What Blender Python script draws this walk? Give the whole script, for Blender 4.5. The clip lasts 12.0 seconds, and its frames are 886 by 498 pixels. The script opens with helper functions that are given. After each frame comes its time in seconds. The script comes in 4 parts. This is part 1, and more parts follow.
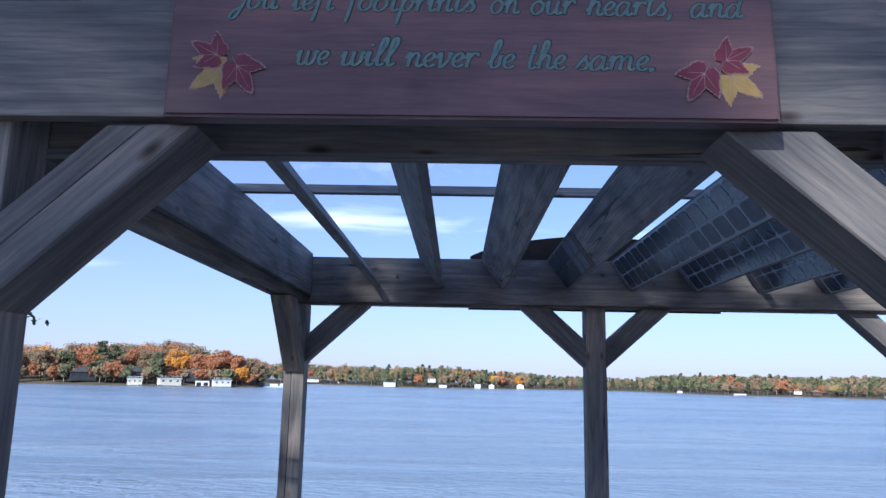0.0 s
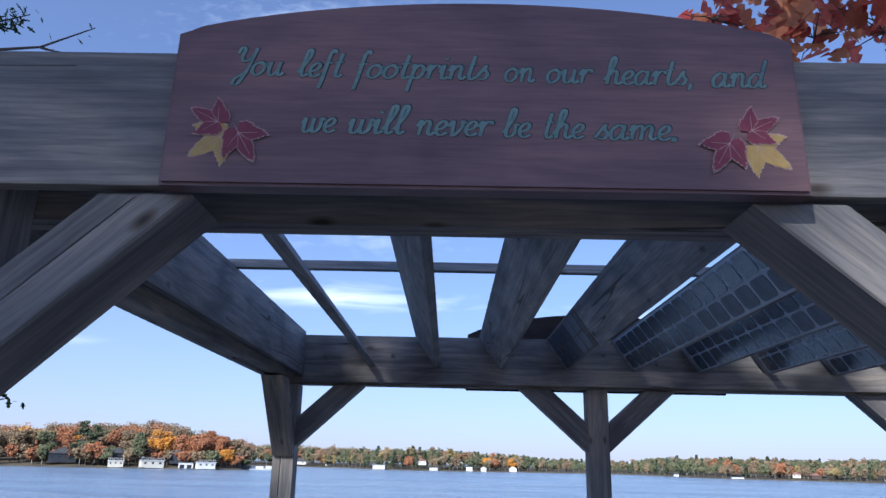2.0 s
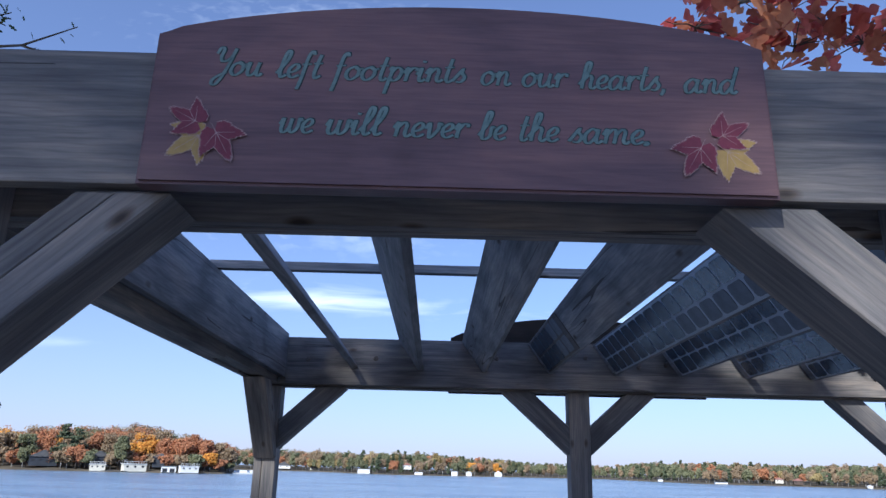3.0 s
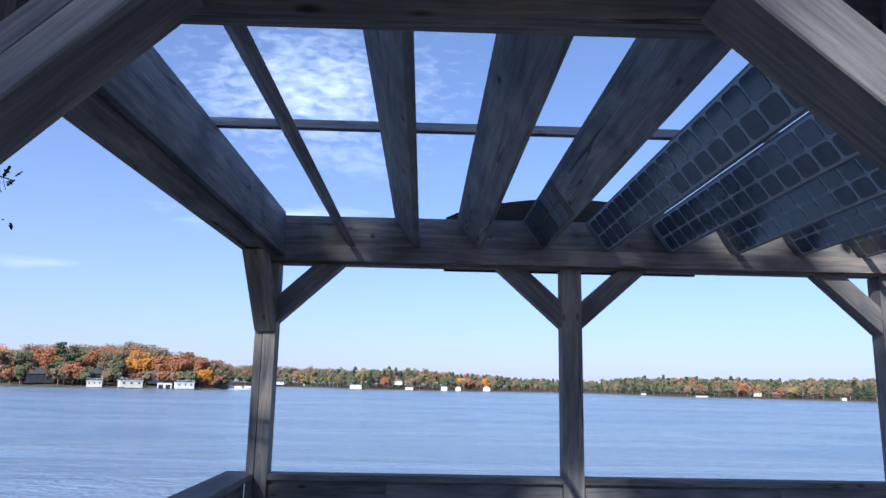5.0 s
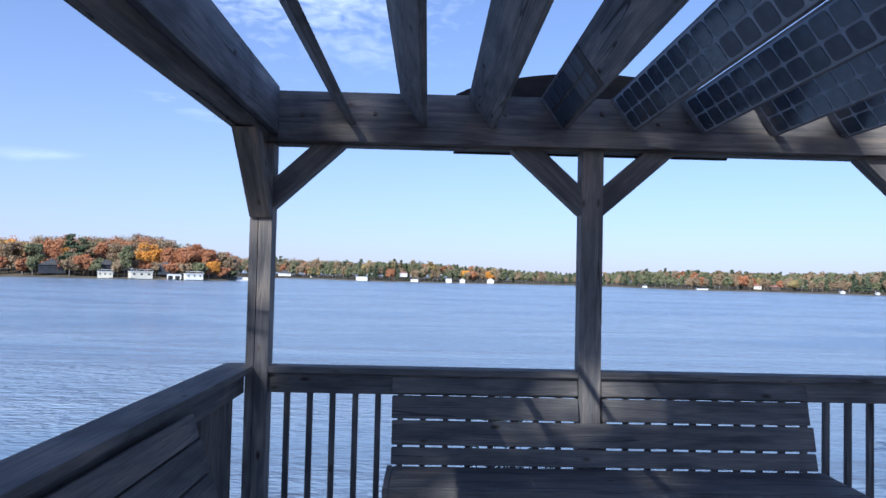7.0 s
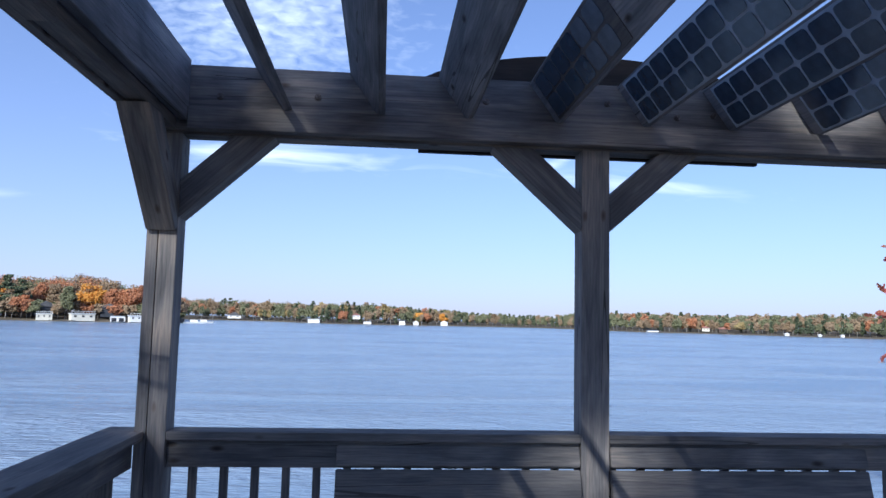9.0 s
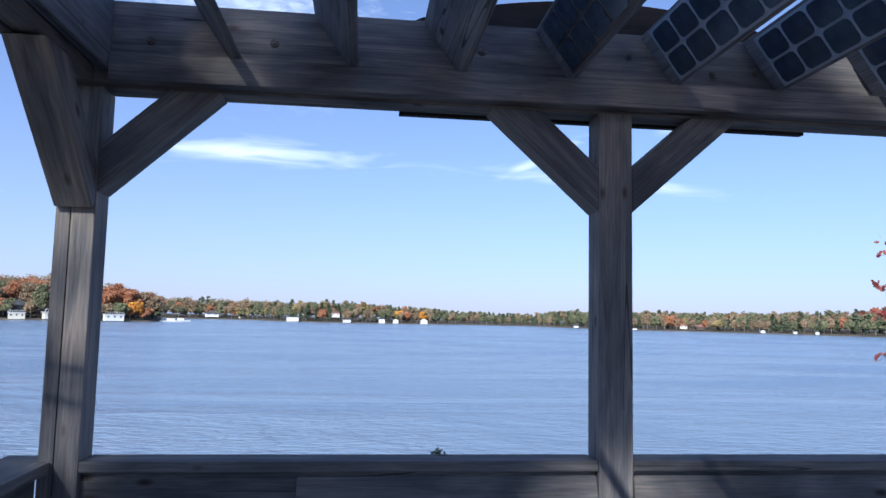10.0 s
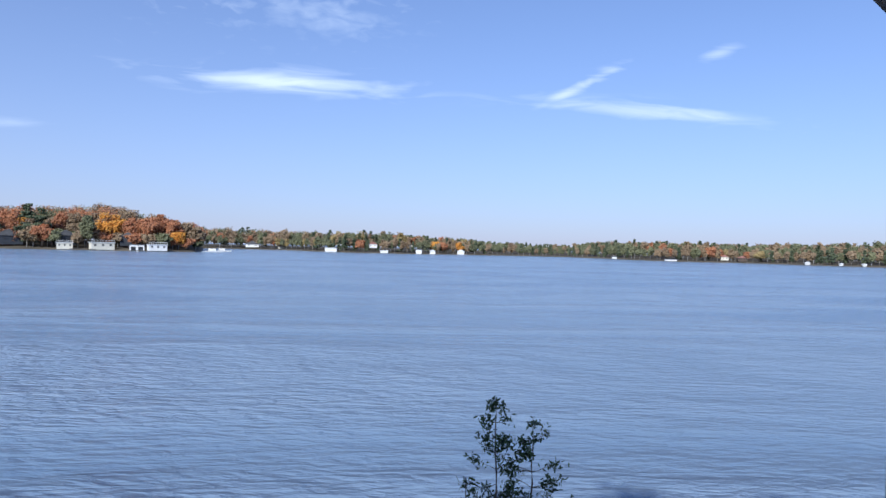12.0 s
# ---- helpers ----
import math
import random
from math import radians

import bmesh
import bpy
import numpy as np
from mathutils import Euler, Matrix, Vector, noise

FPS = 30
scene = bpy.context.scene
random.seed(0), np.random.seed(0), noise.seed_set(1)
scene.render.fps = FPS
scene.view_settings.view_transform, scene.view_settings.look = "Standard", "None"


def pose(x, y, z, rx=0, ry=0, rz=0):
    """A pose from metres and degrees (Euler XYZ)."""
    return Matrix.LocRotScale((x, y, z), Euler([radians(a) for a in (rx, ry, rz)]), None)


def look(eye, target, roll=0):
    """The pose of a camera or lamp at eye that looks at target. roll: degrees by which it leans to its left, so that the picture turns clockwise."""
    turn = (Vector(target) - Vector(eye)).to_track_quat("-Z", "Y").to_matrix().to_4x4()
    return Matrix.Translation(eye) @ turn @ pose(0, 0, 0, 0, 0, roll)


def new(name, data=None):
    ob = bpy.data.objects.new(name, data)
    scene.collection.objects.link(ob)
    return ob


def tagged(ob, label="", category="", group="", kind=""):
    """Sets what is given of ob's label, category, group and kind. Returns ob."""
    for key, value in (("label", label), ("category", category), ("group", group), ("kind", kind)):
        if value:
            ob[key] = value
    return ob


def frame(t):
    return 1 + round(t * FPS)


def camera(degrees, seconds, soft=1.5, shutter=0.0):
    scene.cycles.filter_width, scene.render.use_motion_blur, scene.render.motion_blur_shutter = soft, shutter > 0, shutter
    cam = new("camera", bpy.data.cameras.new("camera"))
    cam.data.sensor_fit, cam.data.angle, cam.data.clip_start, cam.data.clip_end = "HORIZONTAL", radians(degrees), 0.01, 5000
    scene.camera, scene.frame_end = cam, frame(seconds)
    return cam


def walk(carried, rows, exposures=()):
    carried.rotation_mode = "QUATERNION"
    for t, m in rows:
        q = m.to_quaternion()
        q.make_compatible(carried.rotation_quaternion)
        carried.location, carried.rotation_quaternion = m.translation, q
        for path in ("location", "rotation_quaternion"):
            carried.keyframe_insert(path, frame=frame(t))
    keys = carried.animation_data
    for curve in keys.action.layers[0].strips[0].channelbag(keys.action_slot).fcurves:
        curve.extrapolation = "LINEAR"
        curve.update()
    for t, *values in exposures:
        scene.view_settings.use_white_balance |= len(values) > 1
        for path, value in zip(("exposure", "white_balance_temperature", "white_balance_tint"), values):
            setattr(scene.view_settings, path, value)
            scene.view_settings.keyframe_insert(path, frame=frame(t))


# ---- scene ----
cam = camera(63.3, 12.0)
PATH = [
    (0, (-0.955, -5.008, 1.823), (-0.999, -3.041, 2.182), 1.1),
    (0.5, (-0.985, -4.937, 1.841), (-1.041, -2.99, 2.296), 1.2),
    (1, (-0.99, -4.905, 1.84), (-1.046, -2.974, 2.358), 1.2),
    (1.5, (-0.993, -4.903, 1.841), (-1.036, -2.981, 2.392), 1.2),
    (2, (-0.995, -4.912, 1.841), (-1.019, -2.995, 2.411), 1.2),
    (2.5, (-0.973, -4.925, 1.855), (-0.978, -3.012, 2.438), 1.3),
    (4.5, (-0.983, -4.904, 1.611), (-0.939, -2.964, 2.094), 1.2),
    (5, (-1.006, -4.894, 1.539), (-0.96, -2.929, 1.907), 1.1),
    (5.5, (-1.005, -4.918, 1.487), (-0.962, -2.933, 1.726), 1.2),
    (6, (-1.014, -4.87, 1.5), (-0.976, -2.875, 1.629), 1.2),
    (6.5, (-1.021, -4.706, 1.526), (-0.987, -2.708, 1.592), 1.3),
    (8.5, (-1.04, -3.762, 1.516), (-0.919, -1.773, 1.678), 1.3),
    (9, (-1.042, -3.447, 1.48), (-0.877, -1.463, 1.674), 1.3),
    (9.5, (-1.084, -3.125, 1.523), (-0.884, -1.146, 1.727), 1.2),
    (10, (-1.012, -2.786, 1.486), (-0.791, -0.807, 1.676), 1.2),
    (10.5, (-0.962, -2.45, 1.492), (-0.738, -0.469, 1.642), 1.1),
    (11, (-1.004, -2.037, 1.484), (-0.797, -0.05, 1.58), 1.3),
    (11.5, (-1.078, -1.701, 1.453), (-0.912, 0.292, 1.494), 1.2),
    (12, (-1.085, -1.285, 1.447), (-0.960, 0.711, 1.443), 1.3),
]
walk(cam, [(t, look(eye, target, roll)) for t, eye, target, roll in PATH],
     exposures=[(0, 0.56, 5180, 8), (2.5, 0.48, 5180, 8), (6.5, 0.51, 5180, 8), (8.5, 0.47, 5180, 8), (10.5, 0.39, 5180, 8), (12, 0.18, 5180, 8)])

# ---- world, sun ----
SUN_WAY = Vector((0.467, 0.88, -0.70)).normalized()   # the way the sunlight travels
world = bpy.data.worlds.new("world")
scene.world = world
world.use_nodes = True


def sky_nodes():
    nt = world.node_tree
    nt.nodes.clear()
    N, L = nt.nodes.new, nt.links.new

    def m(op, a, b=None, c=None):
        n = N("ShaderNodeMath")
        n.operation = op
        for i, v in enumerate((a, b, c)):
            if v is None:
                continue
            if isinstance(v, (int, float)):
                n.inputs[i].default_value = v
            else:
                L(v, n.inputs[i])
        return n.outputs[0]

    sky = N("ShaderNodeTexSky")
    sky.sky_type = "NISHITA"
    sky.sun_disc = False
    sky.sun_elevation = math.asin(-SUN_WAY.z)
    sky.sun_rotation = math.atan2(-SUN_WAY.x, -SUN_WAY.y)
    sky.altitude, sky.air_density, sky.dust_density, sky.ozone_density = 280, 0.85, 0.25, 4.0
    tc = N("ShaderNodeTexCoord")
    sep = N("ShaderNodeSeparateXYZ")
    L(tc.outputs["Generated"], sep.inputs[0])
    x, y, z = sep.outputs
    ahead = m("GREATER_THAN", y, 0.08)
    ys = m("MAXIMUM", y, 0.08)
    u, v = m("DIVIDE", x, ys), m("DIVIDE", z, ys)
    comb = N("ShaderNodeCombineXYZ")
    L(m("MULTIPLY", u, 9.0), comb.inputs[0])
    L(m("MULTIPLY", v, 55.0), comb.inputs[1])
    wisp = N("ShaderNodeTexNoise")
    wisp.inputs["Scale"].default_value, wisp.inputs["Detail"].default_value, wisp.inputs["Distortion"].default_value = 1.0, 7, 0.9
    L(comb.outputs[0], wisp.inputs["Vector"])
    comb2 = N("ShaderNodeCombineXYZ")
    L(m("ADD", m("MULTIPLY", u, 34.0), m("MULTIPLY", v, 10.0)), comb2.inputs[0])
    L(m("MULTIPLY", v, 75.0), comb2.inputs[1])
    puff = N("ShaderNodeTexNoise")
    puff.inputs["Scale"].default_value, puff.inputs["Detail"].default_value, puff.inputs["Distortion"].default_value = 1.0, 4, 0.4
    L(comb2.outputs[0], puff.inputs["Vector"])

    def patch(u0, v0, a, b, slope, noise_out, lo, hi, power):
        du = m("SUBTRACT", u, u0)
        dv = m("SUBTRACT", m("SUBTRACT", v, v0), m("MULTIPLY", du, slope))
        q = m("ADD", m("POWER", m("ABSOLUTE", m("DIVIDE", du, a)), 2.0), m("POWER", m("ABSOLUTE", m("DIVIDE", dv, b)), 2.0))
        g = m("EXPONENT", m("MULTIPLY", q, -1.0))
        r = N("ShaderNodeMapRange")
        r.inputs["From Min"].default_value, r.inputs["From Max"].default_value = lo, hi
        L(m("ADD", m("MULTIPLY", m("SUBTRACT", noise_out, 0.5), 2.2), g), r.inputs["Value"])
        return m("MULTIPLY", m("MULTIPLY", r.outputs[0], m("POWER", g, 0.6)), power)

    w, p = wisp.outputs["Fac"], puff.outputs["Fac"]
    cloud = patch(-0.16, 0.222, 0.17, 0.017, -0.05, w, 0.25, 1.15, 0.95)
    for args in ((0.345, 0.200, 0.18, 0.014, -0.05, w, 0.28, 1.2, 0.75),
                 (0.250, 0.231, 0.065, 0.010, 0.50, w, 0.25, 1.1, 0.85),
                 (0.450, 0.286, 0.035, 0.010, 0.30, w, 0.30, 1.2, 0.6),
                 (-0.11, 0.315, 0.11, 0.028, -0.1, p, 0.35, 1.5, 0.35),
                 (-0.17, 0.42, 0.19, 0.10, 0.0, p, 0.30, 1.4, 0.75),
                 (-0.20, 0.66, 0.24, 0.06, 0.0, p, 0.35, 1.6, 0.40),
                 (-0.56, 0.155, 0.08, 0.009, 0.0, w, 0.3, 1.4, 0.35)):
        cloud = m("MAXIMUM", cloud, patch(*args))
    cloud = m("MULTIPLY", cloud, ahead)
    haze = N("ShaderNodeMix")
    haze.data_type = "RGBA"
    L(m("MULTIPLY_ADD", m("EXPONENT", m("MULTIPLY", m("MAXIMUM", z, 0.0), -5.3)), 0.72, 0.13), haze.inputs["Factor"])
    L(sky.outputs[0], haze.inputs["A"])
    haze.inputs["B"].default_value = (*HAZE, 1)
    mix = N("ShaderNodeMix")
    mix.data_type = "RGBA"
    L(cloud, mix.inputs["Factor"])
    L(haze.outputs["Result"], mix.inputs["A"])
    mix.inputs["B"].default_value = (*CLOUD, 1)
    bg = N("ShaderNodeBackground")
    bg.inputs["Strength"].default_value = SKY_STRENGTH
    L(mix.outputs["Result"], bg.inputs["Color"])
    out = N("ShaderNodeOutputWorld")
    L(bg.outputs[0], out.inputs[0])


SKY_STRENGTH = 0.13
CLOUD = (6.6, 6.7, 7.0)
HAZE = (3.58, 3.10, 3.60)
sky_nodes()
sun = new("sun", bpy.data.lights.new("sun", "SUN"))
sun.data.energy, sun.data.angle, sun.data.color = 5.0, radians(0.55), (1.0, 0.88, 0.72)
sun.matrix_world = look((-15, -28, 24), Vector((-15, -28, 24)) + SUN_WAY)


# ---- materials ----
def nodes_of(name):
    mat = bpy.data.materials.new(name)
    mat.use_nodes = True
    return mat, mat.node_tree.nodes, mat.node_tree.links, mat.node_tree.nodes["Principled BSDF"]


def ramp(N, stops):
    r = N.new("ShaderNodeValToRGB")
    while len(r.color_ramp.elements) < len(stops):
        r.color_ramp.elements.new(0.5)
    for e, (pos, col) in zip(r.color_ramp.elements, stops):
        e.position, e.color = pos, (*col, 1)
    return r


def wood(name, dark, mid, light, rough=0.72, knots=True, bump=0.35, along=1.0):
    """Weathered sawn timber; the grain runs along the piece's own x."""
    mat, N, L, bsdf = nodes_of(name)
    tc, info = N.new("ShaderNodeTexCoord"), N.new("ShaderNodeObjectInfo")
    off = N.new("ShaderNodeVectorMath")
    off.operation = "MULTIPLY_ADD"
    comb = N.new("ShaderNodeCombineXYZ")
    for i in range(3):
        L.new(info.outputs["Random"], comb.inputs[i])
    L.new(comb.outputs[0], off.inputs[0])
    off.inputs[1].default_value = (31.0, 17.0, 23.0)
    L.new(tc.outputs["Object"], off.inputs[2])

    def noise_at(scale, detail, dist=0.0, source=None):
        mp = N.new("ShaderNodeMapping")
        mp.inputs["Scale"].default_value = scale
        L.new(source or off.outputs[0], mp.inputs[0])
        n = N.new("ShaderNodeTexNoise")
        n.inputs["Scale"].default_value, n.inputs["Detail"].default_value, n.inputs["Distortion"].default_value = 1, detail, dist
        L.new(mp.outputs[0], n.inputs["Vector"])
        return n.outputs["Fac"]

    grain = noise_at((1.8 * along, 22, 22), 8, 1.2)
    fine = noise_at((11, 190, 190), 4)
    stain = noise_at((1.7, 3.6, 3.6), 6, 0.9)
    c1 = ramp(N, [(0.16, dark), (0.50, mid), (0.90, light)])
    L.new(grain, c1.inputs[0])
    blot = ramp(N, [(0.28, (0.46, 0.46, 0.48)), (0.52, (1, 1, 1)), (0.74, (1.5, 1.36, 1.2))])
    L.new(stain, blot.inputs[0])
    mul = N.new("ShaderNodeMix")
    mul.data_type, mul.blend_type = "RGBA", "MULTIPLY"
    mul.inputs["Factor"].default_value = 0.85
    L.new(c1.outputs[0], mul.inputs["A"])
    L.new(blot.outputs[0], mul.inputs["B"])
    col = mul.outputs["Result"]
    fr = ramp(N, [(0.36, (0.84, 0.84, 0.85)), (0.6, (1.06, 1.06, 1.05))])
    L.new(fine, fr.inputs[0])
    mf = N.new("ShaderNodeMix")
    mf.data_type, mf.blend_type = "RGBA", "MULTIPLY"
    mf.inputs["Factor"].default_value = 0.7
    L.new(col, mf.inputs["A"])
    L.new(fr.outputs[0], mf.inputs["B"])
    col = mf.outputs["Result"]
    if knots:
        mp = N.new("ShaderNodeMapping")
        mp.inputs["Scale"].default_value = (4.2, 9.5, 9.5)
        L.new(off.outputs[0], mp.inputs[0])
        v = N.new("ShaderNodeTexVoronoi")
        v.inputs["Scale"].default_value = 1.0
        L.new(mp.outputs[0], v.inputs["Vector"])
        kr = ramp(N, [(0.05, (0.18, 0.15, 0.13)), (0.10, (0.55, 0.48, 0.42)), (0.17, (1, 1, 1))])
        L.new(v.outputs["Distance"], kr.inputs[0])
        mk = N.new("ShaderNodeMix")
        mk.data_type, mk.blend_type = "RGBA", "MULTIPLY"
        pick = N.new("ShaderNodeMath")
        pick.operation = "GREATER_THAN"
        pick.inputs[1].default_value = 0.62
        part_of = N.new("ShaderNodeSeparateColor")
        L.new(v.outputs["Color"], part_of.inputs[0])
        L.new(part_of.outputs[0], pick.inputs[0])
        L.new(pick.outputs[0], mk.inputs["Factor"])
        L.new(col, mk.inputs["A"])
        L.new(kr.outputs[0], mk.inputs["B"])
        col = mk.outputs["Result"]
    gap = N.new("ShaderNodeMath")
    gap.operation = "SUBTRACT"
    L.new(noise_at((0.22, 9.0, 9.0), 2, 0.2), gap.inputs[0])
    gap.inputs[1].default_value = 0.5
    near = N.new("ShaderNodeMath")
    near.operation = "ABSOLUTE"
    L.new(gap.outputs[0], near.inputs[0])
    thin = N.new("ShaderNodeMath")
    thin.operation = "LESS_THAN"
    L.new(near.outputs[0], thin.inputs[0])
    thin.inputs[1].default_value = 0.0055
    where = N.new("ShaderNodeMath")
    where.operation = "GREATER_THAN"
    L.new(noise_at((0.7, 3.0, 3.0), 2), where.inputs[0])
    where.inputs[1].default_value = 0.56
    dist = N.new("ShaderNodeMath")
    dist.operation = "MULTIPLY"
    L.new(thin.outputs[0], dist.inputs[0])
    L.new(where.outputs[0], dist.inputs[1])
    mpw = N.new("ShaderNodeMapping")
    mpw.inputs["Scale"].default_value = (0.24, 1.0, 1.0)
    L.new(off.outputs[0], mpw.inputs[0])
    rings = N.new("ShaderNodeTexWave")
    rings.wave_type, rings.rings_direction = "RINGS", "X"
    for key, value in (("Scale", 26.0), ("Distortion", 7.5), ("Detail", 4.0), ("Detail Scale", 0.8)):
        rings.inputs[key].default_value = value
    L.new(mpw.outputs[0], rings.inputs["Vector"])
    rr = ramp(N, [(0.05, (0.66, 0.66, 0.67)), (0.35, (1.0, 1.0, 1.0)), (0.9, (1.06, 1.05, 1.04))])
    L.new(rings.outputs["Fac"], rr.inputs[0])
    mr = N.new("ShaderNodeMix")
    mr.data_type, mr.blend_type = "RGBA", "MULTIPLY"
    mr.inputs["Factor"].default_value = 0.36 if knots else 0.12
    L.new(col, mr.inputs["A"])
    L.new(rr.outputs[0], mr.inputs["B"])
    col = mr.outputs["Result"]
    mc = N.new("ShaderNodeMix")
    mc.data_type = "RGBA"
    cf = N.new("ShaderNodeMath")
    cf.operation = "MULTIPLY"
    L.new(dist.outputs[0], cf.inputs[0])
    cf.inputs[1].default_value = 0.75 if knots else 0.0
    L.new(cf.outputs[0], mc.inputs["Factor"])
    L.new(col, mc.inputs["A"])
    mc.inputs["B"].default_value = (0.02, 0.017, 0.015, 1)
    col = mc.outputs["Result"]
    L.new(col, bsdf.inputs["Base Color"])
    bsdf.inputs["Roughness"].default_value = rough
    bsdf.inputs["Specular IOR Level"].default_value = 0.35
    b = N.new("ShaderNodeBump")
    b.inputs["Strength"].default_value, b.inputs["Distance"].default_value = bump, 0.004
    add = N.new("ShaderNodeMath")
    L.new(grain, add.inputs[0])
    L.new(fine, add.inputs[1])
    L.new(add.outputs[0], b.inputs["Height"])
    L.new(b.outputs[0], bsdf.inputs["Normal"])
    return mat


def mottled(name, a, b, scale=6.0, rough=0.8, bump=0.2, metal=0.0, island=0.0, spec=0.4, distance=0.01):
    """A plain surface that varies at two scales; island: each loose piece has its own tone."""
    mat, N, L, bsdf = nodes_of(name)
    tc = N.new("ShaderNodeTexCoord")
    n1, n2 = N.new("ShaderNodeTexNoise"), N.new("ShaderNodeTexNoise")
    n1.inputs["Scale"].default_value, n1.inputs["Detail"].default_value = scale, 5
    n2.inputs["Scale"].default_value, n2.inputs["Detail"].default_value = scale * 11, 3
    for n in (n1, n2):
        L.new(tc.outputs["Object"], n.inputs["Vector"])
    mx = N.new("ShaderNodeMath")
    mx.operation = "MULTIPLY_ADD"
    L.new(n2.outputs["Fac"], mx.inputs[0])
    mx.inputs[1].default_value = 0.45
    L.new(n1.outputs["Fac"], mx.inputs[2])
    value = mx.outputs[0]
    if island:
        geo = N.new("ShaderNodeNewGeometry")
        mi = N.new("ShaderNodeMath")
        mi.operation = "MULTIPLY_ADD"
        L.new(geo.outputs["Random Per Island"], mi.inputs[0])
        mi.inputs[1].default_value = island
        sub = N.new("ShaderNodeMath")
        sub.operation = "SUBTRACT"
        L.new(value, sub.inputs[0])
        sub.inputs[1].default_value = island / 2
        L.new(sub.outputs[0], mi.inputs[2])
        value = mi.outputs[0]
    r = ramp(N, [(0.42, a), (1.0, b)])
    L.new(value, r.inputs[0])
    L.new(r.outputs[0], bsdf.inputs["Base Color"])
    bsdf.inputs["Roughness"].default_value, bsdf.inputs["Metallic"].default_value = rough, metal
    bsdf.inputs["Specular IOR Level"].default_value = spec
    if bump:
        bp = N.new("ShaderNodeBump")
        bp.inputs["Strength"].default_value, bp.inputs["Distance"].default_value = bump, distance
        L.new(value, bp.inputs["Height"])
        L.new(bp.outputs[0], bsdf.inputs["Normal"])
    return mat


def foliage(name, a, b, through_light=0.45, scale=2.0, island=0.7):
    mat = mottled(name, a, b, scale=scale, rough=0.6, bump=0, island=island, spec=0.25)
    N, L = mat.node_tree.nodes, mat.node_tree.links
    bsdf = N["Principled BSDF"]
    tr, mix = N.new("ShaderNodeBsdfTranslucent"), N.new("ShaderNodeMixShader")
    L.new(bsdf.inputs["Base Color"].links[0].from_socket, tr.inputs["Color"])
    mix.inputs[0].default_value = through_light
    L.new(bsdf.outputs[0], mix.inputs[1])
    L.new(tr.outputs[0], mix.inputs[2])
    L.new(mix.outputs[0], N["Material Output"].inputs["Surface"])
    return mat


def lake_water():
    mat, N, L, bsdf = nodes_of("lake_water")
    tc = N.new("ShaderNodeTexCoord")

    def waves(scale, detail, dist, turn):
        mp = N.new("ShaderNodeMapping")
        mp.inputs["Scale"].default_value, mp.inputs["Rotation"].default_value = scale, (0, 0, radians(turn))
        L.new(tc.outputs["Object"], mp.inputs[0])
        n = N.new("ShaderNodeTexNoise")
        n.inputs["Scale"].default_value, n.inputs["Detail"].default_value, n.inputs["Distortion"].default_value = 1, detail, dist
        L.new(mp.outputs[0], n.inputs["Vector"])
        return n.outputs["Fac"]

    ripple = waves((1.0, 2.0, 1), 4, 0.9, -18)
    chop = waves((2.2, 5.5, 1), 3, 0.4, -11)
    gust = waves((0.022, 0.060, 1), 6, 1.0, 4)
    gr = ramp(N, [(0.40, (0.33, 0.33, 0.33)), (0.62, (1, 1, 1))])
    L.new(gust, gr.inputs[0])
    cross = waves((1.0, 2.8, 1), 3, 0.5, 38)
    swell = waves((0.26, 0.60, 1), 3, 0.6, -14)
    s9 = N.new("ShaderNodeMath")
    s9.operation = "MULTIPLY_ADD"
    L.new(swell, s9.inputs[0])
    s9.inputs[1].default_value = 1.5
    L.new(ripple, s9.inputs[2])
    long_swell = waves((0.12, 0.22, 1), 5, 0.8, -14)
    s8 = N.new("ShaderNodeMath")
    s8.operation = "MULTIPLY_ADD"
    L.new(long_swell, s8.inputs[0])
    s8.inputs[1].default_value = 1.9
    L.new(s9.outputs[0], s8.inputs[2])
    s0 = N.new("ShaderNodeMath")
    s0.operation = "MULTIPLY_ADD"
    L.new(cross, s0.inputs[0])
    s0.inputs[1].default_value = 0.6
    L.new(s8.outputs[0], s0.inputs[2])
    s = N.new("ShaderNodeMath")
    s.operation = "MULTIPLY_ADD"
    L.new(chop, s.inputs[0])
    s.inputs[1].default_value = 0.55
    L.new(s0.outputs[0], s.inputs[2])
    h = N.new("ShaderNodeMath")
    h.operation = "MULTIPLY"
    L.new(s.outputs[0], h.inputs[0])
    L.new(gr.outputs[0], h.inputs[1])
    b = N.new("ShaderNodeBump")
    b.inputs["Strength"].default_value, b.inputs["Distance"].default_value = 1.0, WAVE
    L.new(h.outputs[0], b.inputs["Height"])
    L.new(b.outputs[0], bsdf.inputs["Normal"])
    # body colour brightened to stand in for bright haze mirrored by the waves
    tone = ramp(N, [(0.36, (0.136, 0.196, 0.284)), (0.64, (0.240, 0.308, 0.404))])
    L.new(gust, tone.inputs[0])
    L.new(tone.outputs[0], bsdf.inputs["Base Color"])
    bsdf.inputs["Roughness"].default_value = 0.22
    bsdf.inputs["IOR"].default_value = 1.33
    return mat


